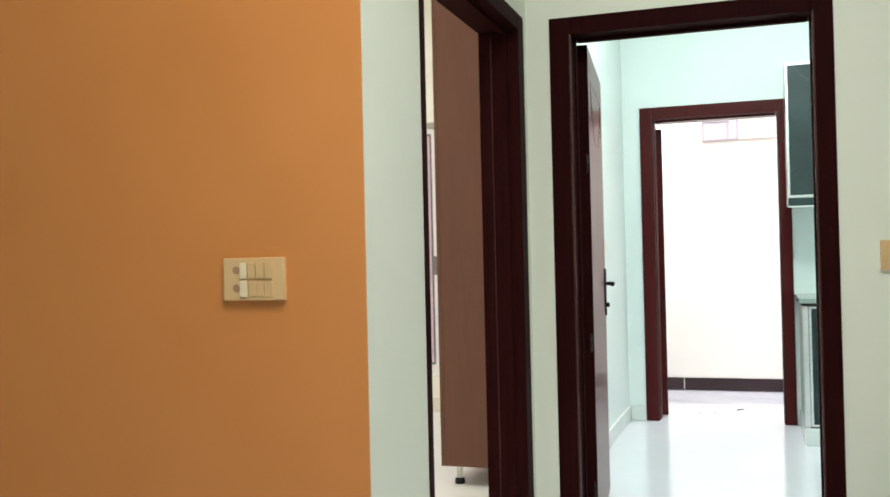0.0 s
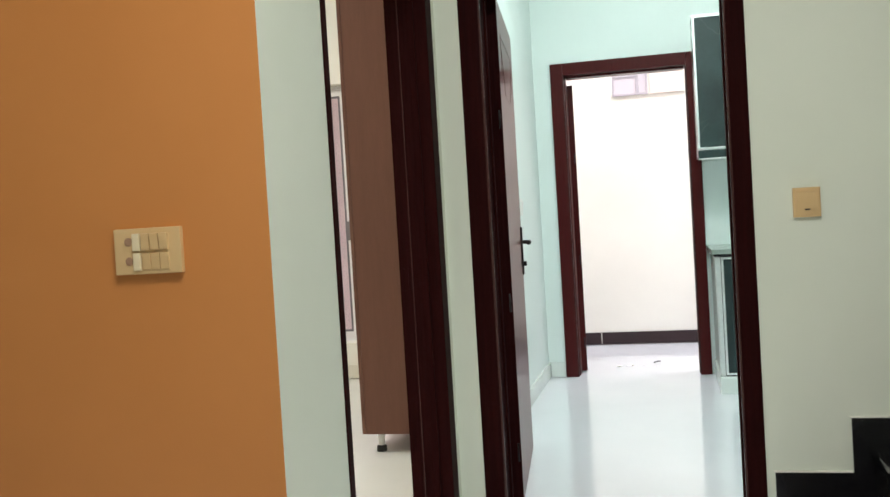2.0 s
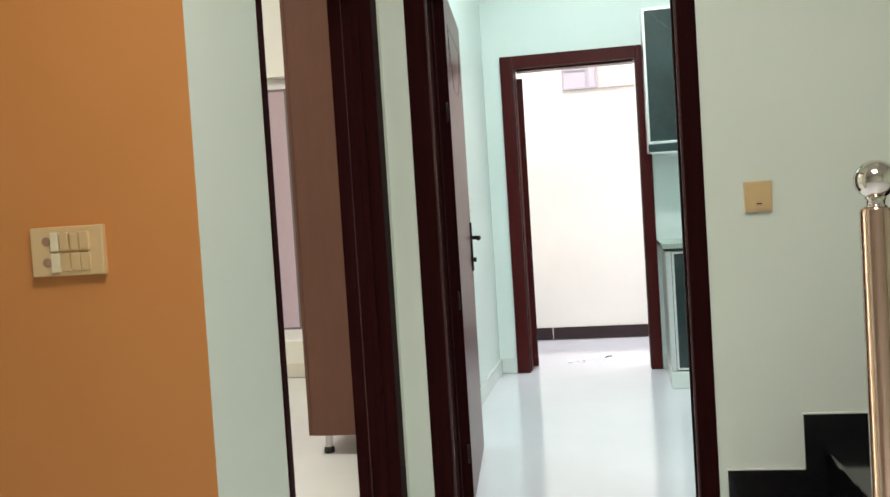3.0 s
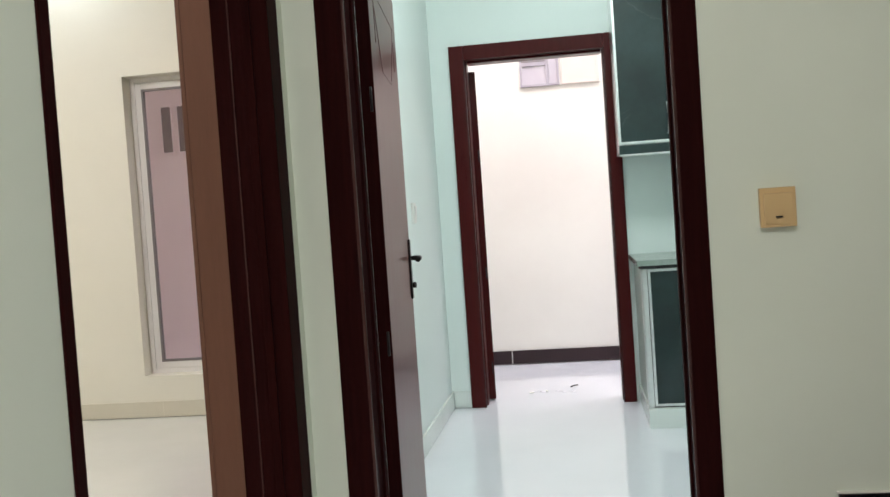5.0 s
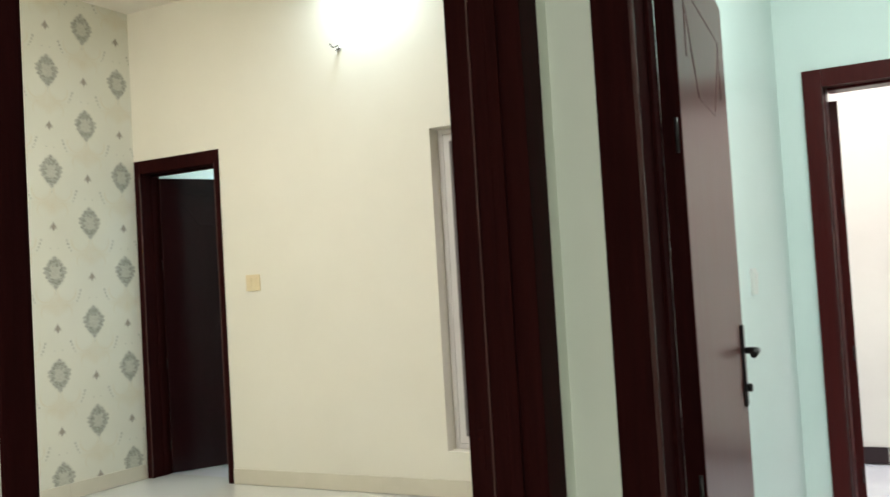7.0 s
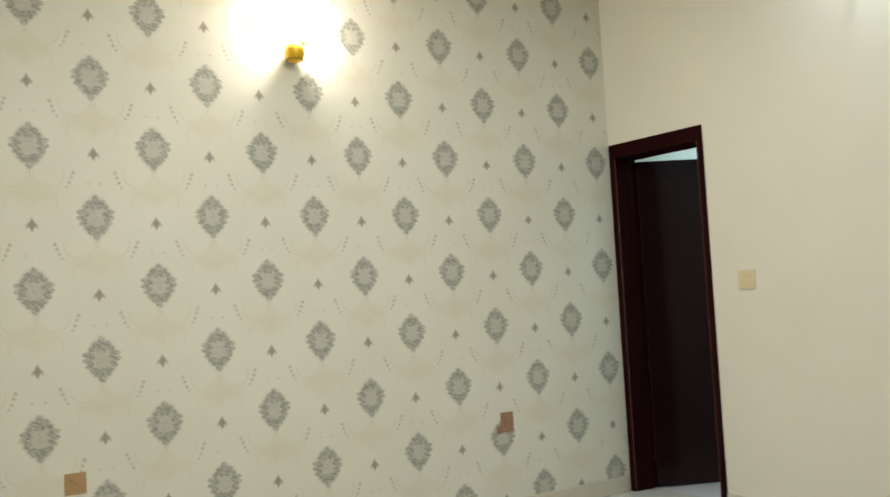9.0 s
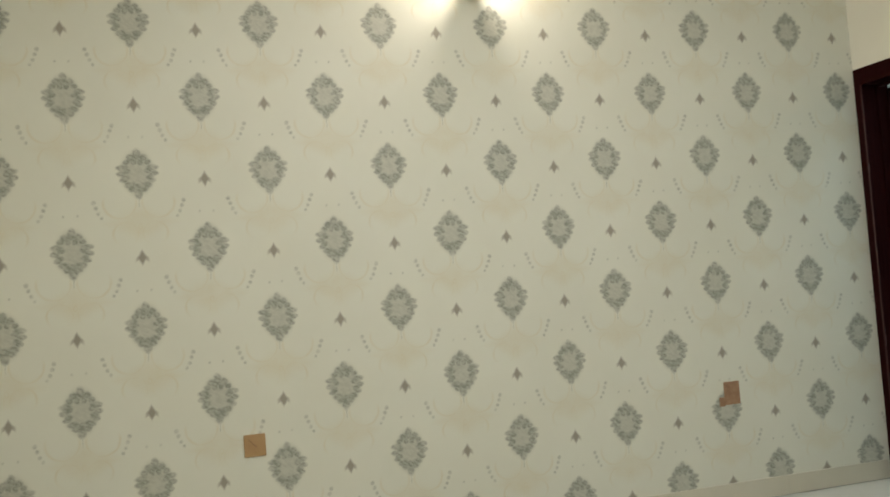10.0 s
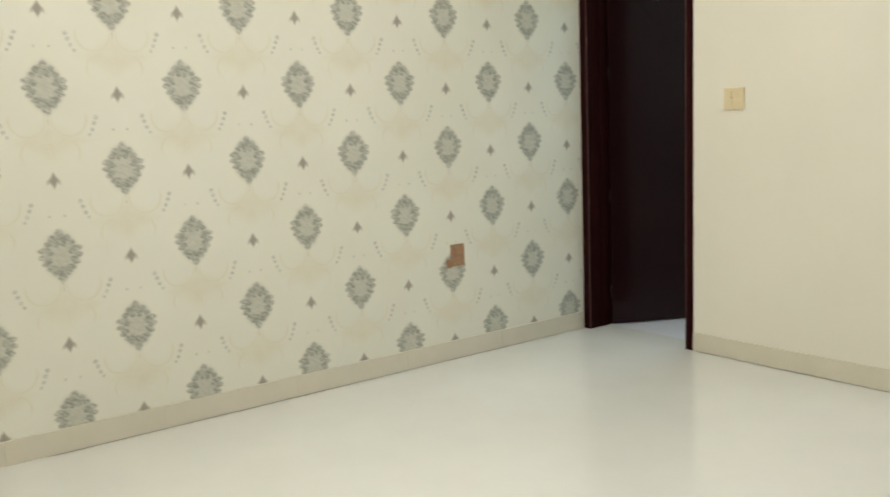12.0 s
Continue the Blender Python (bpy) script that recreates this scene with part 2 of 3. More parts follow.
# lighter, glossier mahogany for the painted highlights on frame edges
WOOD_GLINT = wood("mahogany_edge_glint", (0.040, 0.014, 0.013), (0.060, 0.022, 0.020), 0.25, 0.0, 0.35)
WOOD_LEAF = wood("mahogany_door", (0.076, 0.020, 0.018), (0.096, 0.027, 0.024), 0.30, 0.0, 0.12, 0.008, 9, 0.05)
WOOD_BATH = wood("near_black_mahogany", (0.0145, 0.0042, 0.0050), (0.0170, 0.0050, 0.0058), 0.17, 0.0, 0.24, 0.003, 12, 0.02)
# reddish mahogany, its colour brightened for the daylight falling in from the court
WOOD_BACK = wood("court_lit_red_mahogany", (0.054, 0.0068, 0.0070), (0.068, 0.0092, 0.0090), 0.30, 0.0, 0.12, 0.04)
LAMINATE = wood("brown_laminate", (0.122, 0.052, 0.033), (0.142, 0.062, 0.040), 0.45, 0.0, 0.3, 0.05, 12, 0.08)
GRANITE = surface("black_granite", (0.004, 0.004, 0.005), (0.012, 0.012, 0.014), rough=0.1, scale=40, grain=300, bump_by=0.0, rough_var=0.05)
MARBLE = marble_material()
ALU = surface("brushed_aluminium", (0.74, 0.77, 0.76), (0.82, 0.84, 0.83), rough=0.3, scale=8, grain=200, stretch=(1, 1, 8), metal=0.85, bump_by=0.05)
COUNTER = surface("grey_green_countertop", (0.20, 0.25, 0.22), (0.30, 0.36, 0.32), rough=0.15, scale=14, grain=150, bump_by=0.02)
GOLD_STEEL = surface("rose_gold_steel", (0.66, 0.47, 0.37), (0.72, 0.53, 0.42), rough=0.13, scale=4, grain=250, stretch=(1, 1, 0.1), metal=1.0, bump_by=0.02)
CHROME = surface("polished_chrome", (0.75, 0.70, 0.64), (0.80, 0.75, 0.69), rough=0.07, scale=4, grain=250, metal=1.0, bump_by=0.0, rough_var=0.03)
IVORY = surface("ivory_plastic", (0.62, 0.43, 0.205), (0.66, 0.47, 0.235), rough=0.38, scale=6, grain=250, bump_by=0.03)
IVORY_PALE = surface("pale_ivory_plastic", (0.72, 0.62, 0.40), (0.75, 0.66, 0.44), rough=0.38, scale=6, grain=250, bump_by=0.03)
TAN = surface("tan_plastic", (0.42, 0.26, 0.12), (0.48, 0.31, 0.15), rough=0.45, scale=9, grain=200, bump_by=0.05)
PLASTER = surface("bare_brown_plaster", (0.30, 0.17, 0.10), (0.40, 0.25, 0.15), rough=0.9, scale=30, grain=150, bump_by=0.4)
BLACK = surface("black_metal", (0.010, 0.009, 0.009), (0.022, 0.020, 0.019), rough=0.35, scale=9, grain=200, bump_by=0.03, metal=0.4)
UPVC = surface("white_upvc", (0.74, 0.72, 0.70), (0.78, 0.77, 0.75), rough=0.35, scale=4, grain=200, bump_by=0.03)
GREY_UPVC = surface("grey_gasket", (0.16, 0.14, 0.14), (0.20, 0.18, 0.18), rough=0.5, scale=4, grain=200)
PINK = surface("pink_court_plaster", (0.78, 0.645, 0.65), (0.82, 0.70, 0.70), rough=0.8, scale=1.6, grain=90, bump_by=0.3)
GLASS = glass_material("window_glass", (0.97, 0.92, 0.93))
DARK_GLASS = surface("dim_window_glass", (0.13, 0.09, 0.09), (0.18, 0.13, 0.13), rough=0.1, scale=2, grain=50, bump_by=0)
DIM_GLASS = surface("frosted_grey_glass", (0.36, 0.335, 0.375), (0.42, 0.395, 0.435), rough=0.25, scale=2, grain=50, bump_by=0)
PALE_GLASS = surface("pale_frosted_glass", (0.47, 0.44, 0.49), (0.55, 0.52, 0.56), rough=0.3, scale=2, grain=50, bump_by=0)
SHUTTER = surface("cream_shutter", (0.66, 0.58, 0.53), (0.71, 0.63, 0.57), rough=0.6, scale=3, grain=80, bump_by=0.1)
GROUT = surface("white_grout", (0.80, 0.80, 0.74), (0.86, 0.86, 0.80), rough=0.8, scale=30, grain=200)
PANEL = surface("grey_green_laminate", (0.30, 0.36, 0.32), (0.36, 0.42, 0.38), rough=0.3, scale=6, grain=150, bump_by=0.02)
DUST = surface("pale_dust", (0.62, 0.62, 0.66), (0.70, 0.70, 0.73), rough=0.95, scale=60, grain=200)
GOLD = surface("golden_yellow_metal", (0.80, 0.46, 0.025), (0.88, 0.56, 0.04), rough=0.3, scale=9, grain=200, metal=0.4, bump_by=0.03)
GOLD_DARK = surface("dull_gold", (0.42, 0.27, 0.03), (0.50, 0.34, 0.04), rough=0.35, scale=9, grain=200, metal=0.4, bump_by=0.03)
BULB = emitter("lit_bulb", (1.0, 0.93, 0.80), 14)
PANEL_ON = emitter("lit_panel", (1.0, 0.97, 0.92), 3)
PIPE = surface("white_plastic", (0.75, 0.74, 0.70), (0.8, 0.79, 0.75), rough=0.4, scale=6, grain=200, bump_by=0.02)


# ---- builders ----
def box(bm, x0, x1, y0, y1, z0, z1, bevel=0.0, m=None):
    """Adds a box to bm, its edges rounded by bevel."""
    r = bmesh.ops.create_cube(bm, size=1.0)
    vs = r["verts"]
    for v in vs:
        v.co = Vector((x0 + (v.co.x + 0.5) * (x1 - x0), y0 + (v.co.y + 0.5) * (y1 - y0), z0 + (v.co.z + 0.5) * (z1 - z0)))
    if bevel:
        es = list({e for v in vs for e in v.link_edges})
        r = bmesh.ops.bevel(bm, geom=es, offset=bevel, segments=2, profile=0.7, affect="EDGES")
        vs = list({v for f in r["faces"] for v in f.verts} | {v for v in vs if v.is_valid})
    if m is not None:
        bmesh.ops.transform(bm, matrix=m, verts=vs)
    return bm


def one_box(*a, **k):
    return box(bmesh.new(), *a, **k)


def lathe(profile, steps=32, m=None):
    """A solid of revolution about z from (radius, z) pairs."""
    bm = bmesh.new()
    rings = []
    for r, z in profile:
        rings.append([bm.verts.new((r * math.cos(2 * math.pi * i / steps), r * math.sin(2 * math.pi * i / steps), z)) for i in range(steps)])
    for a, b in zip(rings, rings[1:]):
        for i in range(steps):
            bm.faces.new((a[i], a[(i + 1) % steps], b[(i + 1) % steps], b[i]))
    bm.faces.new(list(reversed(rings[0])))
    bm.faces.new(rings[-1])
    bmesh.ops.remove_doubles(bm, verts=bm.verts, dist=1e-5)
    bmesh.ops.recalc_face_normals(bm, faces=bm.faces)
    for f in bm.faces:
        f.smooth = len(f.verts) < 5
    if m is not None:
        bm.transform(m)
    return bm


def tube(points, radius, steps=14):
    """A round bar along a line of points."""
    bm = bmesh.new()
    pts = [Vector(p) for p in points]
    rings = []
    for i, p in enumerate(pts):
        d = (pts[min(i + 1, len(pts) - 1)] - pts[max(i - 1, 0)]).normalized()
        q = d.to_track_quat("Z", "Y")
        rings.append([bm.verts.new(p + q @ Vector((radius * math.cos(2 * math.pi * k / steps), radius * math.sin(2 * math.pi * k / steps), 0))) for k in range(steps)])
    for a, b in zip(rings, rings[1:]):
        for k in range(steps):
            bm.faces.new((a[k], a[(k + 1) % steps], b[(k + 1) % steps], b[k])).smooth = True
    bm.faces.new(list(reversed(rings[0])))
    bm.faces.new(rings[-1])
    bmesh.ops.recalc_face_normals(bm, faces=bm.faces)
    return bm


def mesh_object(name, bm, mats):
    me = bpy.data.meshes.new(name)
    bm.to_mesh(me)
    bm.free()
    for mt in mats if isinstance(mats, (list, tuple)) else [mats]:
        me.materials.append(mt)
    return new(name, me)


def part(name, bm, material, parent, label=""):
    ob = mesh_object(name, bm, material)
    ob.parent = parent
    ob.matrix_parent_inverse = parent.matrix_world.inverted() if parent.parent is None else Matrix()
    if label:
        ob["label"] = label
    return ob


def thing(name, label, category, group="", kind=""):
    """An empty at the world's origin that carries a thing's parts."""
    return tagged(new(name), label, category, group, kind)


def structure(name, bm, mats, label, category):
    return tagged(mesh_object(name, bm, mats), label, category, kind="structure")


def wall(name, axis, lo, hi, a0, a1, z1, openings, mats, rule, label, z0=0.0):
    """A wall between lo and hi across its axis, from a0 to a1 along it, with openings (from, to, bottom, top). rule picks the paint by a face's normal."""
    bm = bmesh.new()
    cuts = sorted({a0, a1, *(o[0] for o in openings), *(o[1] for o in openings)})
    rows = sorted({z0, z1, *(o[2] for o in openings if o[2] > z0), *(o[3] for o in openings)})
    verts = {}

    def solid(i, k):
        if not (0 <= i < len(cuts) - 1 and 0 <= k < len(rows) - 1):
            return False
        c, z = (cuts[i] + cuts[i + 1]) / 2, (rows[k] + rows[k + 1]) / 2
        return not any(o[0] < c < o[1] and o[2] < z < o[3] for o in openings)

    def corner(i, k, side):
        if (i, k, side) not in verts:
            d = hi if side else lo
            verts[i, k, side] = bm.verts.new((cuts[i], d, rows[k]) if axis == "y" else (d, cuts[i], rows[k]))
        return verts[i, k, side]
    for i in range(len(cuts) - 1):
        for k in range(len(rows) - 1):
            if not solid(i, k):
                continue
            for side in (0, 1):
                bm.faces.new([corner(i, k, side), corner(i + 1, k, side), corner(i + 1, k + 1, side), corner(i, k + 1, side)])
            for di, dk, e in ((-1, 0, ((i, k), (i, k + 1))), (1, 0, ((i + 1, k), (i + 1, k + 1))), (0, -1, ((i, k), (i + 1, k))), (0, 1, ((i, k + 1), (i + 1, k + 1)))):
                if not solid(i + di, k + dk):
                    bm.faces.new([corner(*e[0], 0), corner(*e[1], 0), corner(*e[1], 1), corner(*e[0], 1)])
    bmesh.ops.recalc_face_normals(bm, faces=bm.faces)
    bm.normal_update()
    for f in bm.faces:
        f.material_index = rule(f.normal, f.calc_center_median())
    return structure(name, bm, mats, label, "wall")


H = 3.26  # ceilings

# ---- floors and ceilings ----
structure("floor_lounge", one_box(-4.6, 4.3, -6.2, 0.0, -0.12, 0.0), TILE, "glossy white porcelain tile floor of the lounge", "floor")
structure("floor_kitchen", one_box(-0.03, 2.3, 0.0, 3.12, -0.12, 0.0), TILE, "glossy white porcelain tile floor of the kitchen", "floor")
structure("floor_bedroom", one_box(-4.5, -0.03, 0.0, 3.2, -0.12, 0.0), TILE_BED, "glossy cream porcelain tile floor of the bedroom", "floor")
structure("floor_bedroom_front", one_box(-4.5, 0.0, -1.5, 0.0, -0.12, 0.004), TILE_BED, "glossy cream porcelain tile floor by the bedroom door", "floor")
structure("floor_bathroom", one_box(-4.5, -2.66, 3.2, 5.2, -0.12, 0.0), TILE, "pale bathroom tile floor", "floor")
structure("floor_court", one_box(-2.65, 4.0, 3.12, 4.6, -0.12, -0.004), TILE, "white tile floor of the open court", "floor")
structure("ceiling_lounge", one_box(-4.6, 4.3, -6.2, 0.0, H, H + 0.15), CEIL, "plain painted lounge ceiling", "ceiling")
structure("ceiling_kitchen", one_box(-0.145, 2.3, 0.0, 3.12, H, H + 0.15), CEIL, "plain painted kitchen ceiling", "ceiling")
structure("ceiling_bedroom", one_box(-4.5, -0.145, 0.0, 3.2, H, H + 0.15), CEIL, "plain painted bedroom ceiling", "ceiling")
structure("ceiling_bathroom", one_box(-4.5, -2.66, 3.2, 5.2, H, H + 0.15), CEIL, "plain painted bathroom ceiling", "ceiling")

# unseen slab, added to keep daylight off the bedroom end of the court
structure("court_shade_slab", one_box(-2.65, -0.55, 3.21, 4.45, 3.3, 3.45), COURT, "unseen slab added to shade the court outside the bedroom window", "ceiling")

# ---- walls ----
FRONT_Y, SIDE_X, BACK_Y, BED_Y, PAPER_X = -1.58, 0.0, 2.95, 3.04, -4.365
wall("wall_orange", "y", FRONT_Y, FRONT_Y + 0.15, -4.5, -0.145, H, [], [CREAM, ORANGE], lambda n, c: int(n.y < -0.5), "orange painted lounge wall beside the bedroom door")
wall("wall_side", "x", -0.145, SIDE_X, FRONT_Y, 0.0, H, [(-1.2, -0.055, 0.0, 2.01)], [WHITE, ORANGE, CREAM],
     lambda n, c: 1 if n.y < -0.5 and c.y < FRONT_Y + 0.01 else (2 if n.x < -0.5 else 0), "white painted wall with the bedroom doorway")
wall("wall_partition", "x", -0.145, -0.03, 0.15, BACK_Y, H, [], [MINT, CREAM], lambda n, c: int(n.x < -0.5), "painted partition between bedroom and kitchen")
wall("wall_kitchen_front", "y", 0.0, 0.15, -0.145, 4.3, H, [(0.090, 1.083, 0.0, 2.01)], [WHITE, MINT], lambda n, c: int(n.y > 0.5), "white painted wall with the kitchen doorway")
wall("wall_kitchen_back", "y", BACK_Y, BACK_Y + 0.17, -0.145, 2.3, H, [(0.085, 1.035, 0.0, 2.102)], [MINT, COURT], lambda n, c: int(n.y > 0.5), "pale green painted kitchen wall with the court doorway")
wall("wall_kitchen_side", "x", 2.2, 2.3, 0.15, BACK_Y, H, [], [MINT], lambda n, c: 0, "plain kitchen end wall")
wall("wall_bedroom_back", "y", BED_Y, BED_Y + 0.17, -4.5, -0.145, H, [(-4.36, -3.58, 0.0, 2.205), (-1.972, -0.95, 0.26, 2.127)], [CREAM, COURT],
     lambda n, c: int(n.y > 0.5 and c.x > -2.75), "cream painted bedroom wall with window and doorway")
wall("wall_bedroom_paper", "x", PAPER_X - 0.135, PAPER_X, FRONT_Y + 0.15, BED_Y, H, [], [CREAM, PAPER], lambda n, c: int(n.x > 0.5), "wall papered with grey-green damask medallions on cream")
wall("wall_bathroom_left", "x", -4.5, -4.38, BED_Y + 0.17, 5.2, H, [], [WHITE], lambda n, c: 0, "plain bathroom wall")
wall("wall_bathroom_right", "x", -2.85, -2.65, BED_Y + 0.17, 5.2, 4.0, [], [WHITE, COURT], lambda n, c: int(n.x > 0.5), "plain wall between bathroom and court")
wall("wall_bathroom_back", "y", 5.1, 5.2, -4.38, -2.85, H, [], [WHITE], lambda n, c: 0, "plain bathroom back wall")
wall("wall_court", "y", 4.45, 4.6, -2.65, 4.0, 4.0, [], [COURT], lambda n, c: 0, "cream plastered boundary wall of the court")
wall("wall_court_end", "x", 3.85, 4.0, 3.12, 4.45, 4.0, [], [COURT], lambda n, c: 0, "plastered end wall of the court")
wall("wall_lounge_back", "y", -6.2, -6.05, -4.6, 4.3, H, [], [WHITE], lambda n, c: 0, "plain lounge wall")
wall("wall_lounge_left", "x", -4.6, -4.45, -6.05, FRONT_Y, H, [], [WHITE], lambda n, c: 0, "plain lounge wall")
wall("wall_lounge_right", "x", 4.15, 4.3, -6.05, 0.0, H, [], [WHITE], lambda n, c: 0, "plain lounge wall")


def skirting(name, runs, mat, label, tall=0.1, tile=0.6):
    """Skirting of single tiles with thin joints; runs are (axis, face, outward, from, to)."""
    t = thing(name, label, "skirting", kind="structure")
    for axis, face, out, a, b in runs:
        n = max(1, round((b - a) / tile))
        for i in range(n):
            s0, s1 = a + (b - a) * i / n + 0.0003, a + (b - a) * (i + 1) / n - 0.0003
            lo, hi = sorted((face, face + out * 0.012))
            bm = one_box(s0, s1, lo, hi, 0.003, tall, 0.0008) if axis == "y" else one_box(lo, hi, s0, s1, 0.003, tall, 0.0008)
            part("skirting_tile", bm, mat, t)
    return t


skirting("baseboard_bedroom", [("x", PAPER_X, 1, FRONT_Y + 0.15, BED_Y - 0.02), ("y", BED_Y, -1, -3.575, -0.15)], SKIRT, "beige tile skirting along the bedroom walls")
skirting("baseboard_kitchen", [("x", -0.03, 1, 0.16, BACK_Y), ("y", BACK_Y, -1, -0.016, 0.083)], SKIRT_K, "white tile skirting along the kitchen walls")
court_base = skirting("baseboard_court", [("y", 4.45, -1, -0.59, 0.222), ("y", 4.45, -1, 0.228, 3.85)], SKIRT_D, "dark brown tile skirting of the court wall with one pale joint", 0.1, 0.9)
part("joint", one_box(0.2222, 0.2278, 4.440, 4.4485, 0.004, 0.096, 0.001), GROUT, court_base, "pale grout joint")


def door_frame(name, axis, lo, hi, a0, a1, top, w0, w1, wt, mat, label, proud=0.004, stop_at=0.55, glint=True, rebate=None):
    """Two jambs and a head that line an opening, each with a door stop, proud of the wall."""
    t = thing(name, label, "door frame", kind="structure")
    d0, d1 = lo - proud, hi + proud

    def piece(nm, s0, s1, b0, b1, e0=d0, e1=d1, bev=0.004, parent=t, stain=mat):
        bm = one_box(s0, s1, e0, e1, b0, b1, bev) if axis == "y" else one_box(e0, e1, s0, s1, b0, b1, bev)
        return part(nm, bm, stain, parent)
    j0 = piece("jamb", a0, a0 + w0, 0.0, top)
    j1 = piece("jamb", a1 - w1, a1, 0.0, top)
    hd = piece("head", a0 + w0 + 0.001, a1 - w1 - 0.001, top - wt, top)
    m0, m1 = d0 + (d1 - d0) * stop_at, d1 - 0.045
    if m1 - m0 < 0.02:
        m0, m1 = d0 + 0.05, d0 + 0.085
    piece("door_stop", a0 + w0, a0 + w0 + 0.008, 0.0, top - wt, m0, m1, 0.002, j0)
    piece("door_stop", a1 - w1 - 0.008, a1 - w1, 0.0, top - wt, m0, m1, 0.002, j1)
    # rounded strip in lighter wood paints the highlight along the inner front arris
    if glint:
        for s0, par in ((a0 + w0 - 0.004, j0), (a1 - w1 - 0.005, j1)):
            piece("glint", s0, s0 + 0.009, 0.0, top - wt, d0 - 0.003, d0 + 0.006, 0.003, par, WOOD_GLINT)
    # thin strip of the same highlight colour on the rebate line
    if rebate:
        piece("glint", a1 - w1 - 0.0035, a1 - w1 + 0.004, 0.0, top - wt - 0.002, rebate - 0.0022, rebate + 0.0022, 0.0012, j1, WOOD_GLINT)
    piece("door_stop", a0 + w0 + 0.014, a1 - w1 - 0.014, top - wt - 0.013, top - wt, m0, m1, 0.002, hd)
    return t


door_frame("door_frame_bedroom", "x", -0.145, 0.0, -1.2, -0.055, 2.01, 0.032, 0.085, 0.062, WOOD, "dark mahogany frame of the bedroom doorway", glint=False, rebate=-0.100)
frame_bed = [o for o in scene.objects if o.name == "door_frame_bedroom"][0]
part("strike_plate", one_box(-0.131, -0.116, -0.1415, -0.1395, 0.865, 0.94, 0.0005), WOOD, frame_bed, "small dark strike plate")
door_frame("door_frame_kitchen", "y", 0.0, 0.15, 0.090, 1.083, 2.01, 0.078, 0.066, 0.065, WOOD, "dark mahogany frame of the kitchen doorway")
door_frame("door_frame_court", "y", BACK_Y, BACK_Y + 0.17, 0.085, 1.035, 2.102, 0.083, 0.070, 0.082, WOOD_BACK, "reddish mahogany frame of the court doorway", 0.02, 0.3)
door_frame("door_frame_bathroom", "y", BED_Y, BED_Y + 0.17, -4.36, -3.58, 2.205, 0.05, 0.04, 0.09, WOOD, "dark mahogany frame of the bathroom doorway", 0.006)


def door_leaf(name, width, height, hinge, turn, label, mat, handle_side=1, lever=True, relief=0.0015, edge=None):
    """A leaf from its hinge along +x, turned about z, with grooved panels and a lever handle on a plate."""
    t = thing(name, label, "door", kind="structure")
    th = 0.04
    m = pose(*hinge, 0, 0, turn)
    bm = one_box(0, width, -th / 2, th / 2, 0.008, height, 0.003)
    bm.transform(m)
    leaf = part("leaf", bm, mat, t)
    for x0, z0, x1, z1 in ((0.13, height - 0.12, width - 0.13, height - 0.12), (0.13, height - 0.12, 0.13, height - 0.28), (width - 0.13, height - 0.12, width - 0.13, height - 0.28), (0.13, height - 0.15, 0.28, height - 0.34),
                           (width - 0.13, height - 0.15, width - 0.28, height - 0.34), (0.28, height - 0.34, width - 0.28, height - 0.34)):
        for side in (-1, 1):
            v = Vector((x1 - x0, 0, z1 - z0))
            b2 = one_box(0, v.length, -0.004, 0.004, -0.006, 0.006, 0.002)
            b2.transform(m @ pose(x0, side * (th / 2 - 0.004 + relief), z0, 0, -math.degrees(math.atan2(v.z, v.x)), 0))
            part("moulding", b2, mat, leaf)
    b2 = one_box(-0.0012, 0.0, -th / 2 + 0.001, th / 2 - 0.001, 0.012, height - 0.004)
    b2.transform(m)
    part("hinge_edge", b2, edge or WOOD, leaf, "" if edge else "darker hinge edge")
    for z in (0.2, 0.775, 1.475):
        b2 = lathe([(0.004, -0.035), (0.004, 0.035)], 12, m @ pose(-0.003, -(th / 2 - 0.01), z))
        part("hinge", b2, BLACK, t, "dark steel hinge")
    if lever:
        for side in (-1, 1):
            y = side * th / 2
            lo, hi = sorted((y, y + side * 0.008))
            x = width - 0.055
            bm = one_box(x - 0.02, x + 0.02, lo, hi, 0.833, 1.053, 0.004)
            bm.transform(m)
            plate = part("handle_plate", bm, BLACK, t, "black lock plate")
            b2 = tube([m @ Vector((x, y, 0.983)), m @ Vector((x, y + side * 0.032, 0.983)), m @ Vector((x - 0.008, y + side * 0.04, 0.983)), m @ Vector((x - 0.11, y + side * 0.04, 0.981))], 0.009)
            part("lever", b2, BLACK, plate, "black lever handle")
            b2 = lathe([(0.011, 0), (0.011, 0.012), (0.006, 0.014)], 16, m @ pose(x, y + side * 0.008, 0.883, -90 * side, 0, 0))
            part("lock_cylinder", b2, BLACK, plate)
    return t


door_leaf("door_kitchen", 0.845, 1.938, (0.186, 0.1605, 0), 95.5, "dark mahogany panelled kitchen door standing open", WOOD_LEAF)
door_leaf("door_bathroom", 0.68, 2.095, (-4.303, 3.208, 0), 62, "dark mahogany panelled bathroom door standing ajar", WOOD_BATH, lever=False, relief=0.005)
door_leaf("door_court", 0.76, 1.98, (0.19, 3.14, 0), 97, "reddish mahogany court door folded open outwards", WOOD_BACK, lever=False, edge=WOOD_BACK)

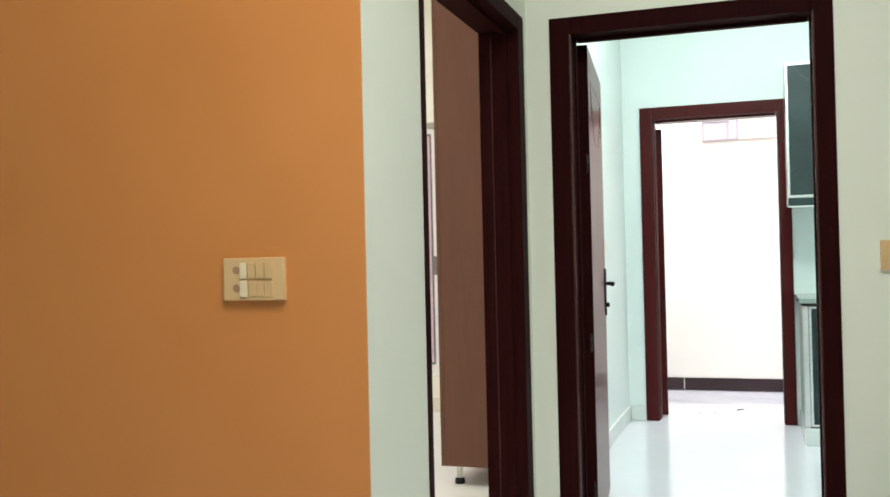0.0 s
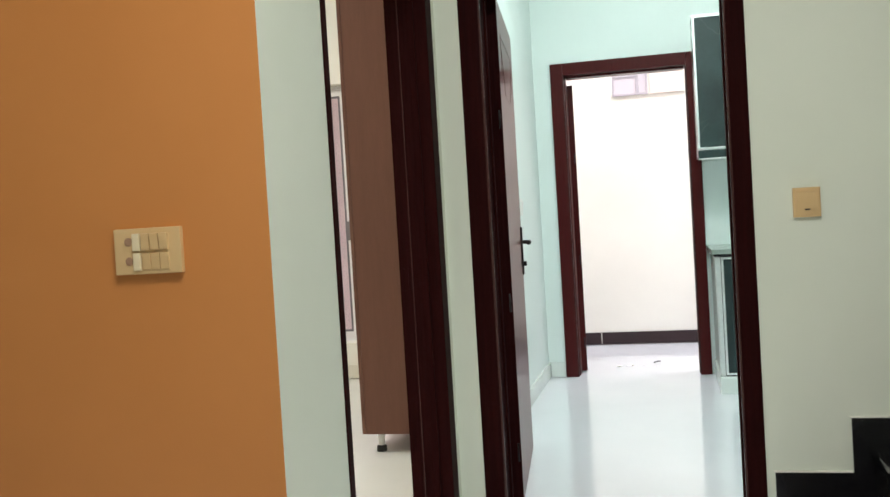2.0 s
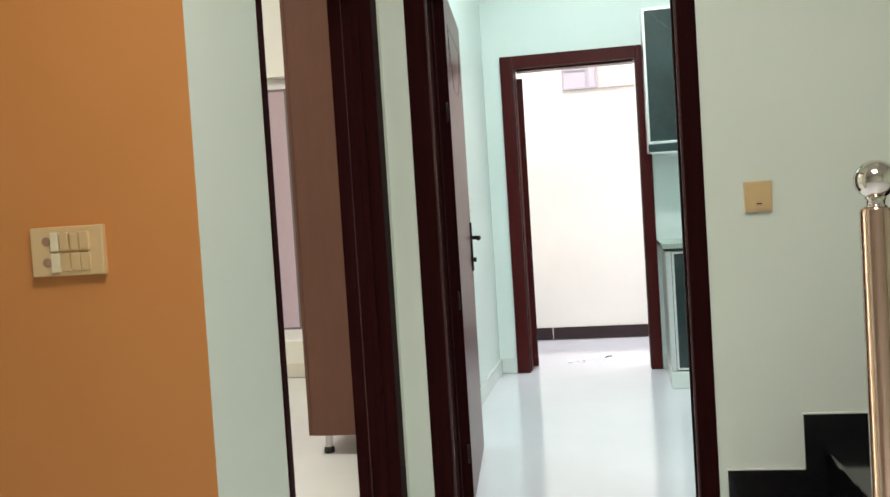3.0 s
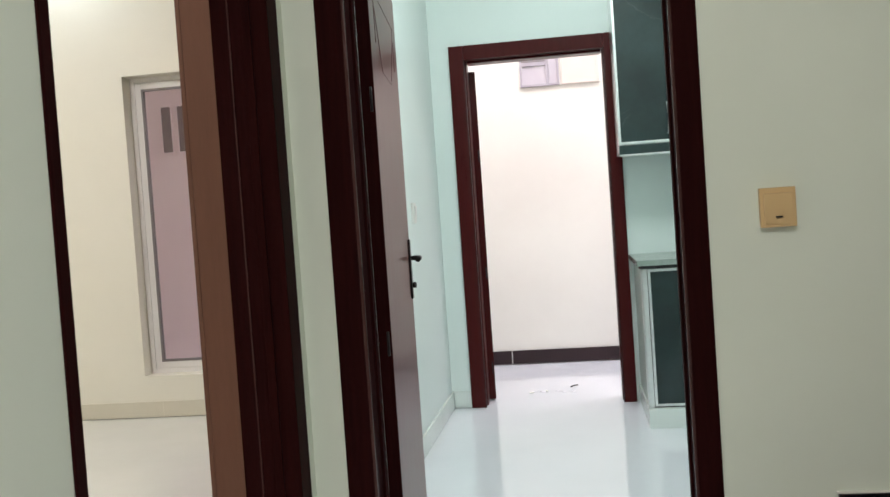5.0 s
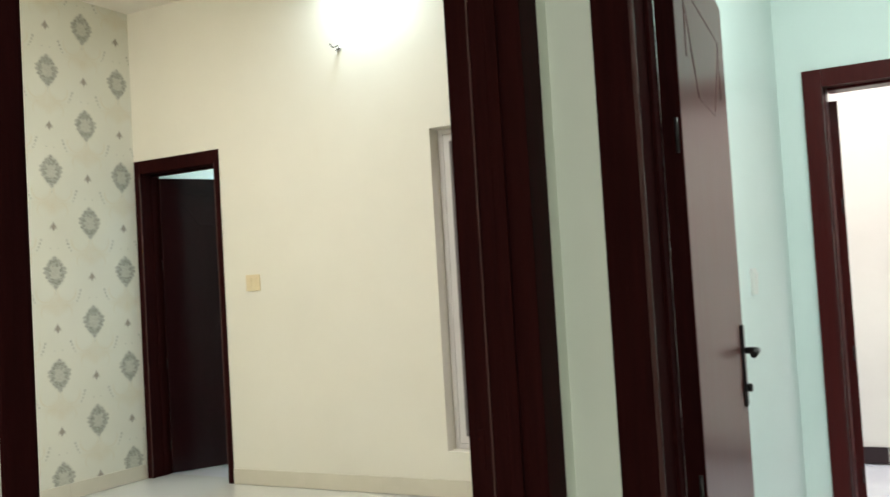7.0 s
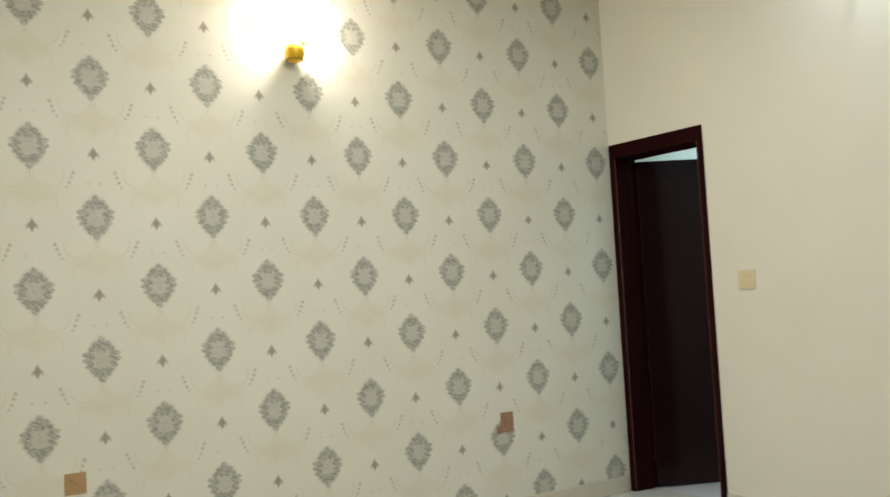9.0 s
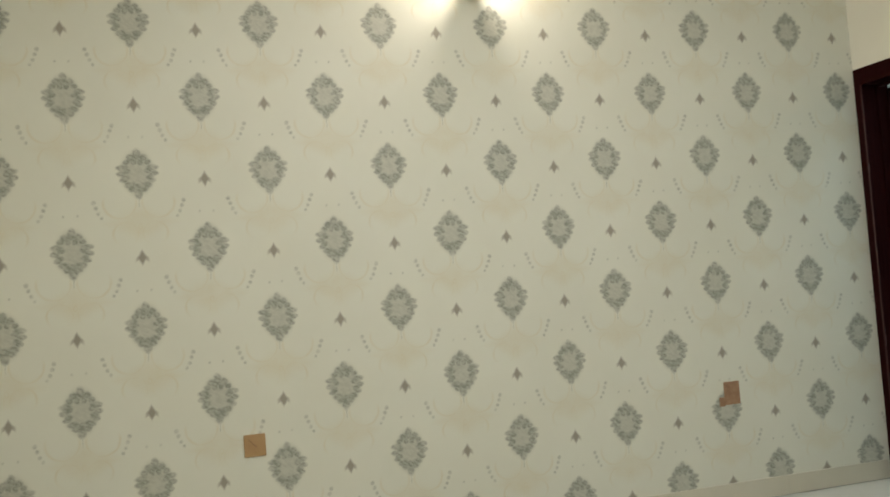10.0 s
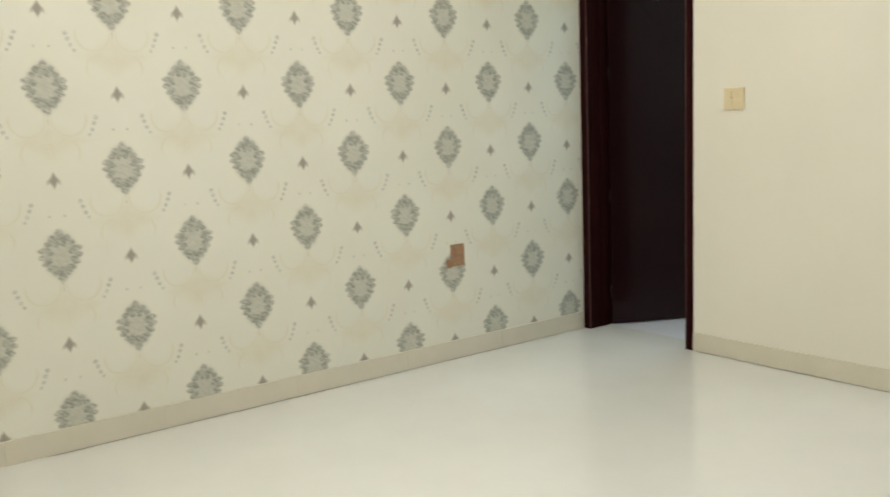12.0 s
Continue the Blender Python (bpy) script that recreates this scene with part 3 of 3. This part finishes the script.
# ---- bedroom ----
def window_unit(name, x0, x1, z0, z1, y, label):
    """A sliding window of white profiles set back in its opening: outer frame, two sashes, panes, sill."""
    t = thing(name, label, "window", kind="structure")

    def ring(nm, a0, a1, b0, b1, e0, e1, w, mat, parent, bev=0.003):
        bm = bmesh.new()
        box(bm, a0, a0 + w, e0, e1, b0, b1, bev)
        box(bm, a1 - w, a1, e0, e1, b0, b1, bev)
        box(bm, a0 + w, a1 - w, e0 + 0.001, e1 - 0.001, b0, b0 + w, bev)
        box(bm, a0 + w, a1 - w, e0 + 0.001, e1 - 0.001, b1 - w, b1, bev)
        return part(nm, bm, mat, parent)
    ring("window_frame", x0, x1, z0, z1, y, y + 0.07, 0.03, UPVC, t)
    mid = (x0 + x1) / 2
    for a0, a1, e in ((x0 + 0.031, mid + 0.022, y + 0.006), (mid - 0.022, x1 - 0.031, y + 0.038)):
        s = ring("sash", a0, a1, z0 + 0.031, z1 - 0.031, e, e + 0.028, 0.04, UPVC, t)
        ring("gasket", a0 + 0.04, a1 - 0.04, z0 + 0.071, z1 - 0.071, e - 0.002, e + 0.026, 0.014, GREY_UPVC, s, 0.001)
        p = part("pane", one_box(a0 + 0.05, a1 - 0.05, e + 0.010, e + 0.015, z0 + 0.08, z1 - 0.08), GLASS, s, "clear glass pane")
        p.visible_shadow = False
    part("latch", one_box(mid - 0.012, mid + 0.012, y - 0.016, y + 0.006, 1.0, 1.14, 0.004), GREY_UPVC, t, "grey sash latch")
    return t


window_unit("window_1", -1.972, -0.95, 0.26, 2.127, BED_Y + 0.098, "tall white sliding window in a deep recess")


def wardrobe():
    """A laminate wardrobe on plastic legs: carcass panels, doors with handles."""
    t = thing("wardrobe", "brown laminate wardrobe on plastic legs against the bedroom partition", "wardrobe")
    x0, x1, y0, y1, z0, z1 = -0.675, -0.15, 0.925, 2.75, 0.092, 2.62
    part("side_panel", one_box(x0, x1, y0, y0 + 0.018, z0, z1, 0.001), LAMINATE, t)
    part("side_panel", one_box(x0, x1, y1 - 0.018, y1, z0, z1, 0.001), LAMINATE, t)
    part("top_panel", one_box(x0, x1, y0 + 0.019, y1 - 0.019, z1 - 0.018, z1, 0.001), LAMINATE, t)
    part("bottom_panel", one_box(x0, x1, y0 + 0.019, y1 - 0.019, z0, z0 + 0.018, 0.001), LAMINATE, t)
    part("back_panel", one_box(x1 - 0.008, x1, y0 + 0.019, y1 - 0.019, z0 + 0.019, z1 - 0.019), LAMINATE, t)
    n = 4
    for i in range(n):
        a, b = y0 + (y1 - y0) * i / n + 0.002, y0 + (y1 - y0) * (i + 1) / n - 0.002
        d = part("door", one_box(x0 - 0.02, x0 - 0.002, a, b, z0, z1, 0.002), LAMINATE, t)
        hy = b - 0.04 if i % 2 == 0 else a + 0.04
        part("handle", tube([(x0 - 0.02, hy, 1.0), (x0 - 0.045, hy, 1.0), (x0 - 0.045, hy, 1.16), (x0 - 0.02, hy, 1.16)], 0.005), ALU, d, "slim metal handle")
    for x, y in ((x0 + 0.06, y0 + 0.05), (x1 - 0.06, y0 + 0.05), (x0 + 0.06, y1 - 0.05), (x1 - 0.06, y1 - 0.05)):
        leg = part("leg", lathe([(0.017, 0.03), (0.017, z0 - 0.01), (0.026, z0 - 0.008), (0.026, z0)], 20, pose(x, y, 0)), PIPE, t, "white plastic cabinet leg")
        part("foot", lathe([(0.024, 0.0), (0.026, 0.003), (0.024, 0.026), (0.017, 0.03)], 20, pose(x, y, 0)), BLACK, leg, "black plastic foot")


wardrobe()


def wall_lamp():
    """A golden uplighter on the papered wall: rose, arm, round bowl with a band, curled leaf and bulb."""
    t = thing("wall_lamp", "golden round wall lamp with a lit bulb on the wallpaper", "lamp")
    x, y, z = PAPER_X, 0.850, 2.606
    part("rose", lathe([(0.026, 0), (0.026, 0.005), (0.018, 0.010), (0.010, 0.012)], 28, pose(x, y, z + 0.004, 0, 90, 0)), GOLD, t)
    bowl = part("bowl", lathe([(0.010, -0.050), (0.032, -0.047), (0.048, -0.032), (0.055, -0.008), (0.053, 0.016), (0.044, 0.036), (0.034, 0.045), (0.031, 0.043), (0.041, 0.032), (0.048, 0.010), (0.044, -0.022), (0.010, -0.040)], 32,
                                pose(x + 0.062, y, z)), GOLD, t)
    part("band", lathe([(0.0425, -0.042), (0.0455, -0.040), (0.0475, -0.036), (0.0455, -0.034)], 32, pose(x + 0.062, y, z)), GOLD_DARK, bowl, "darker gold band")
    part("leaf", tube([(x + 0.062, y + 0.026, z + 0.040), (x + 0.066, y + 0.036, z + 0.052), (x + 0.068, y + 0.048, z + 0.056), (x + 0.068, y + 0.058, z + 0.050)], 0.011), GOLD_DARK, bowl, "curled golden leaf")
    bulb = part("bulb", lathe([(0.013, 0.034), (0.016, 0.055), (0.030, 0.095), (0.033, 0.12), (0.025, 0.148), (0.008, 0.158)], 24, pose(x + 0.080, y + 0.006, z + 0.006)), BULB, t, "glowing bulb")
    bulb.visible_shadow = False


wall_lamp()


def wire_stub():
    """Loose lamp wires that stick out of the cream wall."""
    t = thing("wire_stub", "short loose lamp wires sticking out of the cream wall", "wire")
    x, y, z = -2.565, BED_Y, 2.70
    part("sleeve", lathe([(0.014, 0), (0.014, 0.01), (0.009, 0.012)], 16, pose(x, y, z, 90, 0, 0)), PIPE, t)
    part("wire", tube([(x, y, z), (x + 0.005, y - 0.03, z + 0.01), (x - 0.01, y - 0.06, z - 0.005), (x - 0.025, y - 0.07, z + 0.02)], 0.004), BLACK, t)
    part("wire", tube([(x, y, z), (x + 0.01, y - 0.03, z - 0.01), (x + 0.015, y - 0.06, z - 0.025), (x + 0.03, y - 0.065, z - 0.02)], 0.004), BLACK, t)
    part("wire", tube([(x, y, z - 0.004), (x, y - 0.03, z - 0.02), (x + 0.002, y - 0.05, z - 0.05)], 0.004), PIPE, t)


wire_stub()


def switch_plate(name, centre, w, h, facing, keys, mat, key_mat, label, depth=0.012):
    """A wall plate with rockers; keys are (x, z, width, height) from its centre, facing is its turn about z."""
    t = thing(name, label, "switch")
    m = pose(*centre, 0, 0, facing)
    bm = one_box(-w / 2, w / 2, -depth, 0.001, -h / 2, h / 2, 0.003)
    bm.transform(m)
    part("plate", bm, mat, t)
    for kx, kz, kw, kh in keys:
        bm = one_box(kx - kw / 2, kx + kw / 2, -depth - 0.005, -depth + 0.002, kz - kh / 2, kz + kh / 2, 0.0015, pose(0, 0, 0, 4, 0, 0))
        bm.transform(m)
        part("rocker", bm, key_mat, t)
    return t, m


t, m = switch_plate("switchboard", (-0.2725, FRONT_Y, 1.078), 0.155, 0.097, 0,
                    [(-0.002 + i * 0.0212, s, 0.0185, 0.035) for i in range(3) for s in (0.0205, -0.0205)], IVORY, IVORY,
                    "ivory switchboard with six rockers and two sockets on the orange wall", 0.013)
for kz in (0.0205, -0.0205):
    bm = one_box(-0.032, -0.015, -0.019, -0.011, kz - 0.02, kz + 0.017, 0.002)
    bm.transform(m)
    part("socket_shutter", bm, IVORY_PALE, t)
    part("socket_hole", lathe([(0.009, 0.0), (0.009, 0.0015)], 16, m @ pose(-0.0435, -0.0125, kz, 90, 0, 0)), PLASTER, t, "brown round socket hole")
switch_plate("wall_switch", (1.253, 0.0, 1.094), 0.088, 0.100, 0, [(0, -0.002, 0.07, 0.078)], IVORY, IVORY, "square ivory bell switch beside the kitchen doorway", 0.018)
t, m = switch_plate("wall_switch", (-3.335, BED_Y, 1.302), 0.11, 0.105, 0, [(-0.022, 0.02, 0.032, 0.03), (0.022, 0.02, 0.032, 0.03), (-0.022, -0.02, 0.032, 0.03), (0.022, -0.02, 0.032, 0.03)], IVORY_PALE, IVORY_PALE, "pale ivory light switch on the cream wall")
switch_plate("wall_switch", (-0.03, 2.02, 1.155), 0.075, 0.10, 90, [(0, 0, 0.05, 0.07)], PIPE, PIPE, "white light switch on the kitchen side wall")
part("mark", one_box(1.245, 1.262, -0.0255, -0.0225, 1.068, 1.072), BLACK, [o for o in scene.objects if o.name == "wall_switch"][0], "small dark mark")


def outlet():
    t = thing("outlet_cover", "tan square outlet cover on the wallpaper", "outlet")
    part("cover", one_box(PAPER_X - 0.001, PAPER_X + 0.006, -0.335, -0.243, 0.525, 0.62, 0.002), TAN, t)
    part("mark", tube([(PAPER_X + 0.0065, -0.315, 0.598), (PAPER_X + 0.0065, -0.282, 0.566)], 0.0016, 8), PLASTER, t, "dark scratched mark")
    h = thing("outlet_recess", "open brown outlet recess torn in the wallpaper", "outlet")
    bm = one_box(PAPER_X - 0.001, PAPER_X + 0.004, 2.055, 2.145, 0.492, 0.607, 0.001)
    box(bm, PAPER_X - 0.001, PAPER_X + 0.0035, 2.025, 2.054, 0.487, 0.532, 0.001)
    part("bare_plaster", bm, PLASTER, h)


outlet()

# ---- kitchen ----
def cabinet_door(parent, x0, x1, z0, z1, y, handle):
    """A glossy marble-look door in an aluminium rim."""
    d = part("door", one_box(x0 + 0.012, x1 - 0.012, y, y + 0.018, z0 + 0.012, z1 - 0.012, 0.001), MARBLE, parent, "glossy dark green marble-look door")
    bm = bmesh.new()
    box(bm, x0, x0 + 0.0125, y - 0.002, y + 0.02, z0, z1, 0.001)
    box(bm, x1 - 0.0125, x1, y - 0.002, y + 0.02, z0, z1, 0.001)
    box(bm, x0 + 0.0125, x1 - 0.0125, y - 0.0015, y + 0.0195, z0, z0 + 0.0125, 0.001)
    box(bm, x0 + 0.0125, x1 - 0.0125, y - 0.0015, y + 0.0195, z1 - 0.0125, z1, 0.001)
    part("rim", bm, ALU, d, "aluminium edge profile")
    hx, hz, up = handle
    part("handle", tube([(hx, y, hz), (hx, y - 0.028, hz + 0.002), (hx, y - 0.028, hz + up - 0.002), (hx, y, hz + up)], 0.005, 10), ALU, d, "slim bar handle")


def kitchen_units():
    y_front, xs = 2.295, (1.058, 1.445, 1.815, 2.185)
    for i in range(3):
        a, b = xs[i], xs[i + 1]
        u = thing("base_cabinet", "dark green marble-look base cabinet with aluminium edges", "cabinet", "kitchen base cabinets")
        part("body", one_box(a + 0.003, b - 0.003, y_front + 0.02, BACK_Y - 0.002, 0.10, 0.80, 0.002), PANEL if i == 0 else MARBLE, u)
        part("front_edge", one_box(a + 0.003, a + 0.027, y_front - 0.001, y_front + 0.0195, 0.101, 0.80, 0.001), ALU, u, "aluminium front edge")
        part("gap_strip", one_box(a + 0.0275, a + 0.0305, y_front + 0.004, y_front + 0.0195, 0.102, 0.798), GREY_UPVC, u, "dark strip in the gap beside the door")
        part("side_edge", one_box(a - 0.002, a + 0.0025, y_front + 0.021, y_front + 0.045, 0.101, 0.80, 0.001), ALU, u, "aluminium corner strip")
        part("bottom_strip", one_box(a + 0.020, b - 0.004, y_front + 0.002, y_front + 0.0195, 0.0985, 0.1045), GRANITE, u, "black strip under the door")
        cabinet_door(u, a + 0.031, b - 0.004, 0.105, 0.795, y_front, (b - 0.04, 0.60, 0.14))
    part("plinth_block", one_box(1.053, 2.19, 2.262, BACK_Y - 0.001, 0.0, 0.098, 0.003), SKIRT_K, thing("cabinet_plinth", "white tiled plinth under the base cabinets", "plinth"))
    w = thing("worktop", "grey-green polished stone worktop with a thick edge", "worktop")
    part("slab", one_box(1.036, 2.195, 2.25, BACK_Y - 0.001, 0.815, 0.843, 0.004), COUNTER, w)
    part("under_edge", one_box(1.050, 2.19, 2.262, BACK_Y - 0.003, 0.8005, 0.8145, 0.001), GRANITE, w, "dark strip under the slab")
    xs = (1.003, 1.305, 1.595, 1.885, 2.19)
    for i in range(4):
        a, b = xs[i], xs[i + 1]
        u = thing("wall_cabinet", "dark green marble-look wall cabinet with aluminium edges", "cabinet", "kitchen wall cabinets")
        part("body", one_box(a + 0.001, b - 0.001, 2.642, BACK_Y - 0.002, 1.40, 2.27, 0.002), ALU if i == 0 else MARBLE, u)
        part("light_rail", one_box(a + 0.002, b - 0.002, 2.622, 2.641, 1.392, 1.44, 0.002), MARBLE, u)
        part("rail_edge", one_box(a + 0.002, b - 0.002, 2.620, 2.643, 1.383, 1.392, 0.001), ALU, u)
        cabinet_door(u, a + 0.002, b - 0.002, 1.445, 2.265, 2.62, (b - 0.04, 1.49, 0.16))


kitchen_units()

# ---- court ----
def vent_window(x0, x1, z0, z1, label, mat, mullion=None):
    """A small ventilator: frame, a split opening with a dark joint, an off-centre post and panes set back in it."""
    t = thing("ventilator_window", label, "window")
    y = 4.45
    bm = bmesh.new()
    bars = [(x0, x0 + 0.014, z0, z1), (x1 - 0.02, x1, z0, z1), (x0 + 0.014, x1 - 0.02, z1 - 0.016, z1), (x0 + 0.014, x1 - 0.02, z0, z0 + 0.016)]
    if mullion:
        mid = z0 + (z1 - z0) * 0.60
        bars += [(mullion - 0.012, mullion + 0.012, z0 + 0.016, z1 - 0.016), (x0 + 0.014, mullion - 0.012, mid - 0.024, mid + 0.002)]
    for b in bars:
        box(bm, b[0], b[1], y - 0.016, y + 0.002, b[2], b[3], 0.002)
    part("frame", bm, mat, t)
    if mullion:
        part("joint", one_box(x0 + 0.015, mullion - 0.013, y - 0.014, y - 0.001, mid + 0.003, mid + 0.014), GREY_UPVC, t, "dark shadow gap over the lower pane")
        for a, b, c, d in ((x0 + 0.015, mullion - 0.013, z0 + 0.017, mid - 0.025), (x0 + 0.015, mullion - 0.013, mid + 0.015, z1 - 0.017), (mullion + 0.013, x1 - 0.021, z0 + 0.017, z1 - 0.017)):
            part("pane", one_box(a, b, y - 0.008, y - 0.001, c, d), PALE_GLASS, t, "pale frosted glass")
    else:
        part("pane", one_box(x0 + 0.015, x1 - 0.021, y - 0.010, y - 0.001, z0 + 0.017, z1 - 0.017), mat, t, "closed shutter")


vent_window(0.415, 0.70, 2.03, 2.32, "small ventilator window high in the court wall", DIM_GLASS, 0.615)
vent_window(0.715, 0.985, 2.03, 2.32, "small shuttered ventilator high in the court wall", SHUTTER)
structure("wall_court_pink", one_box(-2.649, -0.6, 4.36, 4.448, 0.1, 3.9), PINK, "pinkish plastered pier of the court wall", "wall")
for x in (-2.335, -2.205):
    t = thing("louvre_window", "narrow dim window high in the pinkish court wall", "window")
    bm = bmesh.new()
    for b in ((x, x + 0.012, 1.745, 2.12), (x + 0.088, x + 0.1, 1.745, 2.12), (x + 0.012, x + 0.088, 1.745, 1.76), (x + 0.012, x + 0.088, 2.105, 2.12)):
        box(bm, b[0], b[1], 4.345, 4.362, b[2], b[3], 0.001)
    part("frame", bm, PINK, t)
    part("pane", one_box(x + 0.0125, x + 0.0875, 4.35, 4.361, 1.761, 2.104), DARK_GLASS, t, "dim glass")

t = thing("debris", "small dark scrap and dust left on the court floor", "debris")
part("twig", tube([(0.655, 3.46, 0.002), (0.68, 3.475, 0.008), (0.70, 3.50, 0.004)], 0.004, 8), BLACK, t)
part("chip", one_box(0.40, 0.43, 3.32, 3.345, -0.004, 0.002, 0.001), GROUT, t)
rng = random.Random(5)
for i in range(6):
    dx, dy, r = 0.42 + 0.05 * i + rng.uniform(-0.02, 0.02), 3.33 + rng.uniform(0, 0.05), rng.uniform(0.012, 0.026)
    part("dust", lathe([(r, -0.0038), (r * 0.7, -0.0032), (r * 0.3, -0.0028)], 9, pose(dx, dy, 0, 0, 0, 40 * i)), DUST, t)
part("chip", one_box(0.50, 0.515, 3.36, 3.38, -0.004, 0.002, 0.001), GROUT, t)

# ---- stair ----
def staircase():
    t = thing("staircase", "black granite stair rising along the white lounge wall", "stairs", kind="structure")
    x, rise, run = 1.16, 0.186, 0.252
    top = 0.083
    for i in range(9):
        x0 = x + i * run
        z = top + i * rise
        part("riser", one_box(x0 + 0.02, x0 + 0.04, -1.02, -0.016, max(0.0, z - rise), z - 0.022, 0.001), GRANITE, t)
        part("tread", one_box(x0, x0 + run + 0.03, -1.04, -0.014, z - 0.022, z, 0.006), GRANITE, t)
        part("core", one_box(x0 + 0.041, x0 + run + 0.02, -1.0, -0.014, 0.0, z - 0.0225), WHITE, t)
        part("stringer_tile", one_box(1.111 + i * run, 1.111 + (i + 1) * run, -0.012, -0.001, max(0.0, z - rise - 0.02), z + 0.09, 0.002), GRANITE, t)
        part("grout_edge", one_box(1.111 + i * run - 0.004, 1.111 + (i + 1) * run - 0.004, -0.010, -0.0005, z + 0.0905, z + 0.0955, 0.001), GROUT, t, "thin white grout line")


staircase()


def railing():
    t = thing("stair_railing", "rose-gold steel stair railing with a ball-topped newel post", "railing")
    x, y = 1.375, -0.96

    def ball(r, z, xx, parent, label):
        prof = [(0.001, -r)] + [(r * math.sin(a * math.pi / 20), -r * math.cos(a * math.pi / 20)) for a in range(1, 20)] + [(0.001, r)]
        part("ball", lathe(prof, 40, pose(xx, y, z)), CHROME, parent, label)
    p = part("newel_post", lathe([(0.055, 0.083), (0.055, 0.092), (0.037, 0.098), (0.037, 1.046), (0.033, 1.053), (0.033, 1.056)], 40, pose(x, y, 0)), GOLD_STEEL, t, "rose-gold steel newel tube")
    part("neck", lathe([(0.026, 1.056), (0.021, 1.062), (0.020, 1.072), (0.026, 1.082)], 36, pose(x, y, 0)), CHROME, p)
    ball(0.046, 1.120, x, p, "polished chrome ball")
    slope = 0.186 / 0.252
    b = part("baluster", lathe([(0.022, 0.083), (0.022, 0.089), (0.013, 0.094), (0.013, 0.955), (0.018, 0.96), (0.012, 0.972)], 24, pose(x + 0.062, y, 0)), GOLD_STEEL, t)
    ball(0.021, 0.99, x + 0.062, b, "small chrome ball")
    for k in range(1, 6):
        xx = x + 0.062 + k * 0.252
        base = 0.083 + k * 0.186
        b = part("baluster", lathe([(0.022, base), (0.022, base + 0.006), (0.013, base + 0.011), (0.013, base + 0.80)], 24, pose(xx, y, 0)), GOLD_STEEL, t)
        ball(0.021, base + 0.815, xx, b, "small chrome ball")
    for dz in (0.12, 0.34, 0.56):
        part("rail", tube([(x + 0.064, y, 0.98 - dz), (x + 1.38, y, 0.98 - dz + 1.316 * slope)], 0.009, 12), GOLD_STEEL, t)


railing()


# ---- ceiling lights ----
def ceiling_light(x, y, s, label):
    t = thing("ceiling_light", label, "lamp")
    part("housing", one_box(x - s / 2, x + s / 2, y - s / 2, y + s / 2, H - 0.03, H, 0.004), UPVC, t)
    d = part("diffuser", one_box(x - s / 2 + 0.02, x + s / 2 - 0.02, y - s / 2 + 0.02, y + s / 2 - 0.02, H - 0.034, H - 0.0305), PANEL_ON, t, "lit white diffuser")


# the lounge, kitchen and bedroom panels are unseen, added to carry the fills
ceiling_light(0.9, -2.8, 1.0, "unseen square lit ceiling panel added to brighten the lounge")
ceiling_light(0.9, 1.0, 0.5, "unseen square lit ceiling panel added to brighten the kitchen")
ceiling_light(-2.2, 0.5, 0.5, "unseen square lit ceiling panel added to brighten the bedroom")
ceiling_light(-2.35, 2.86, 0.22, "small lit ceiling panel near the cream wall")
ceiling_light(-3.9, 4.1, 0.4, "square lit ceiling panel in the bathroom")
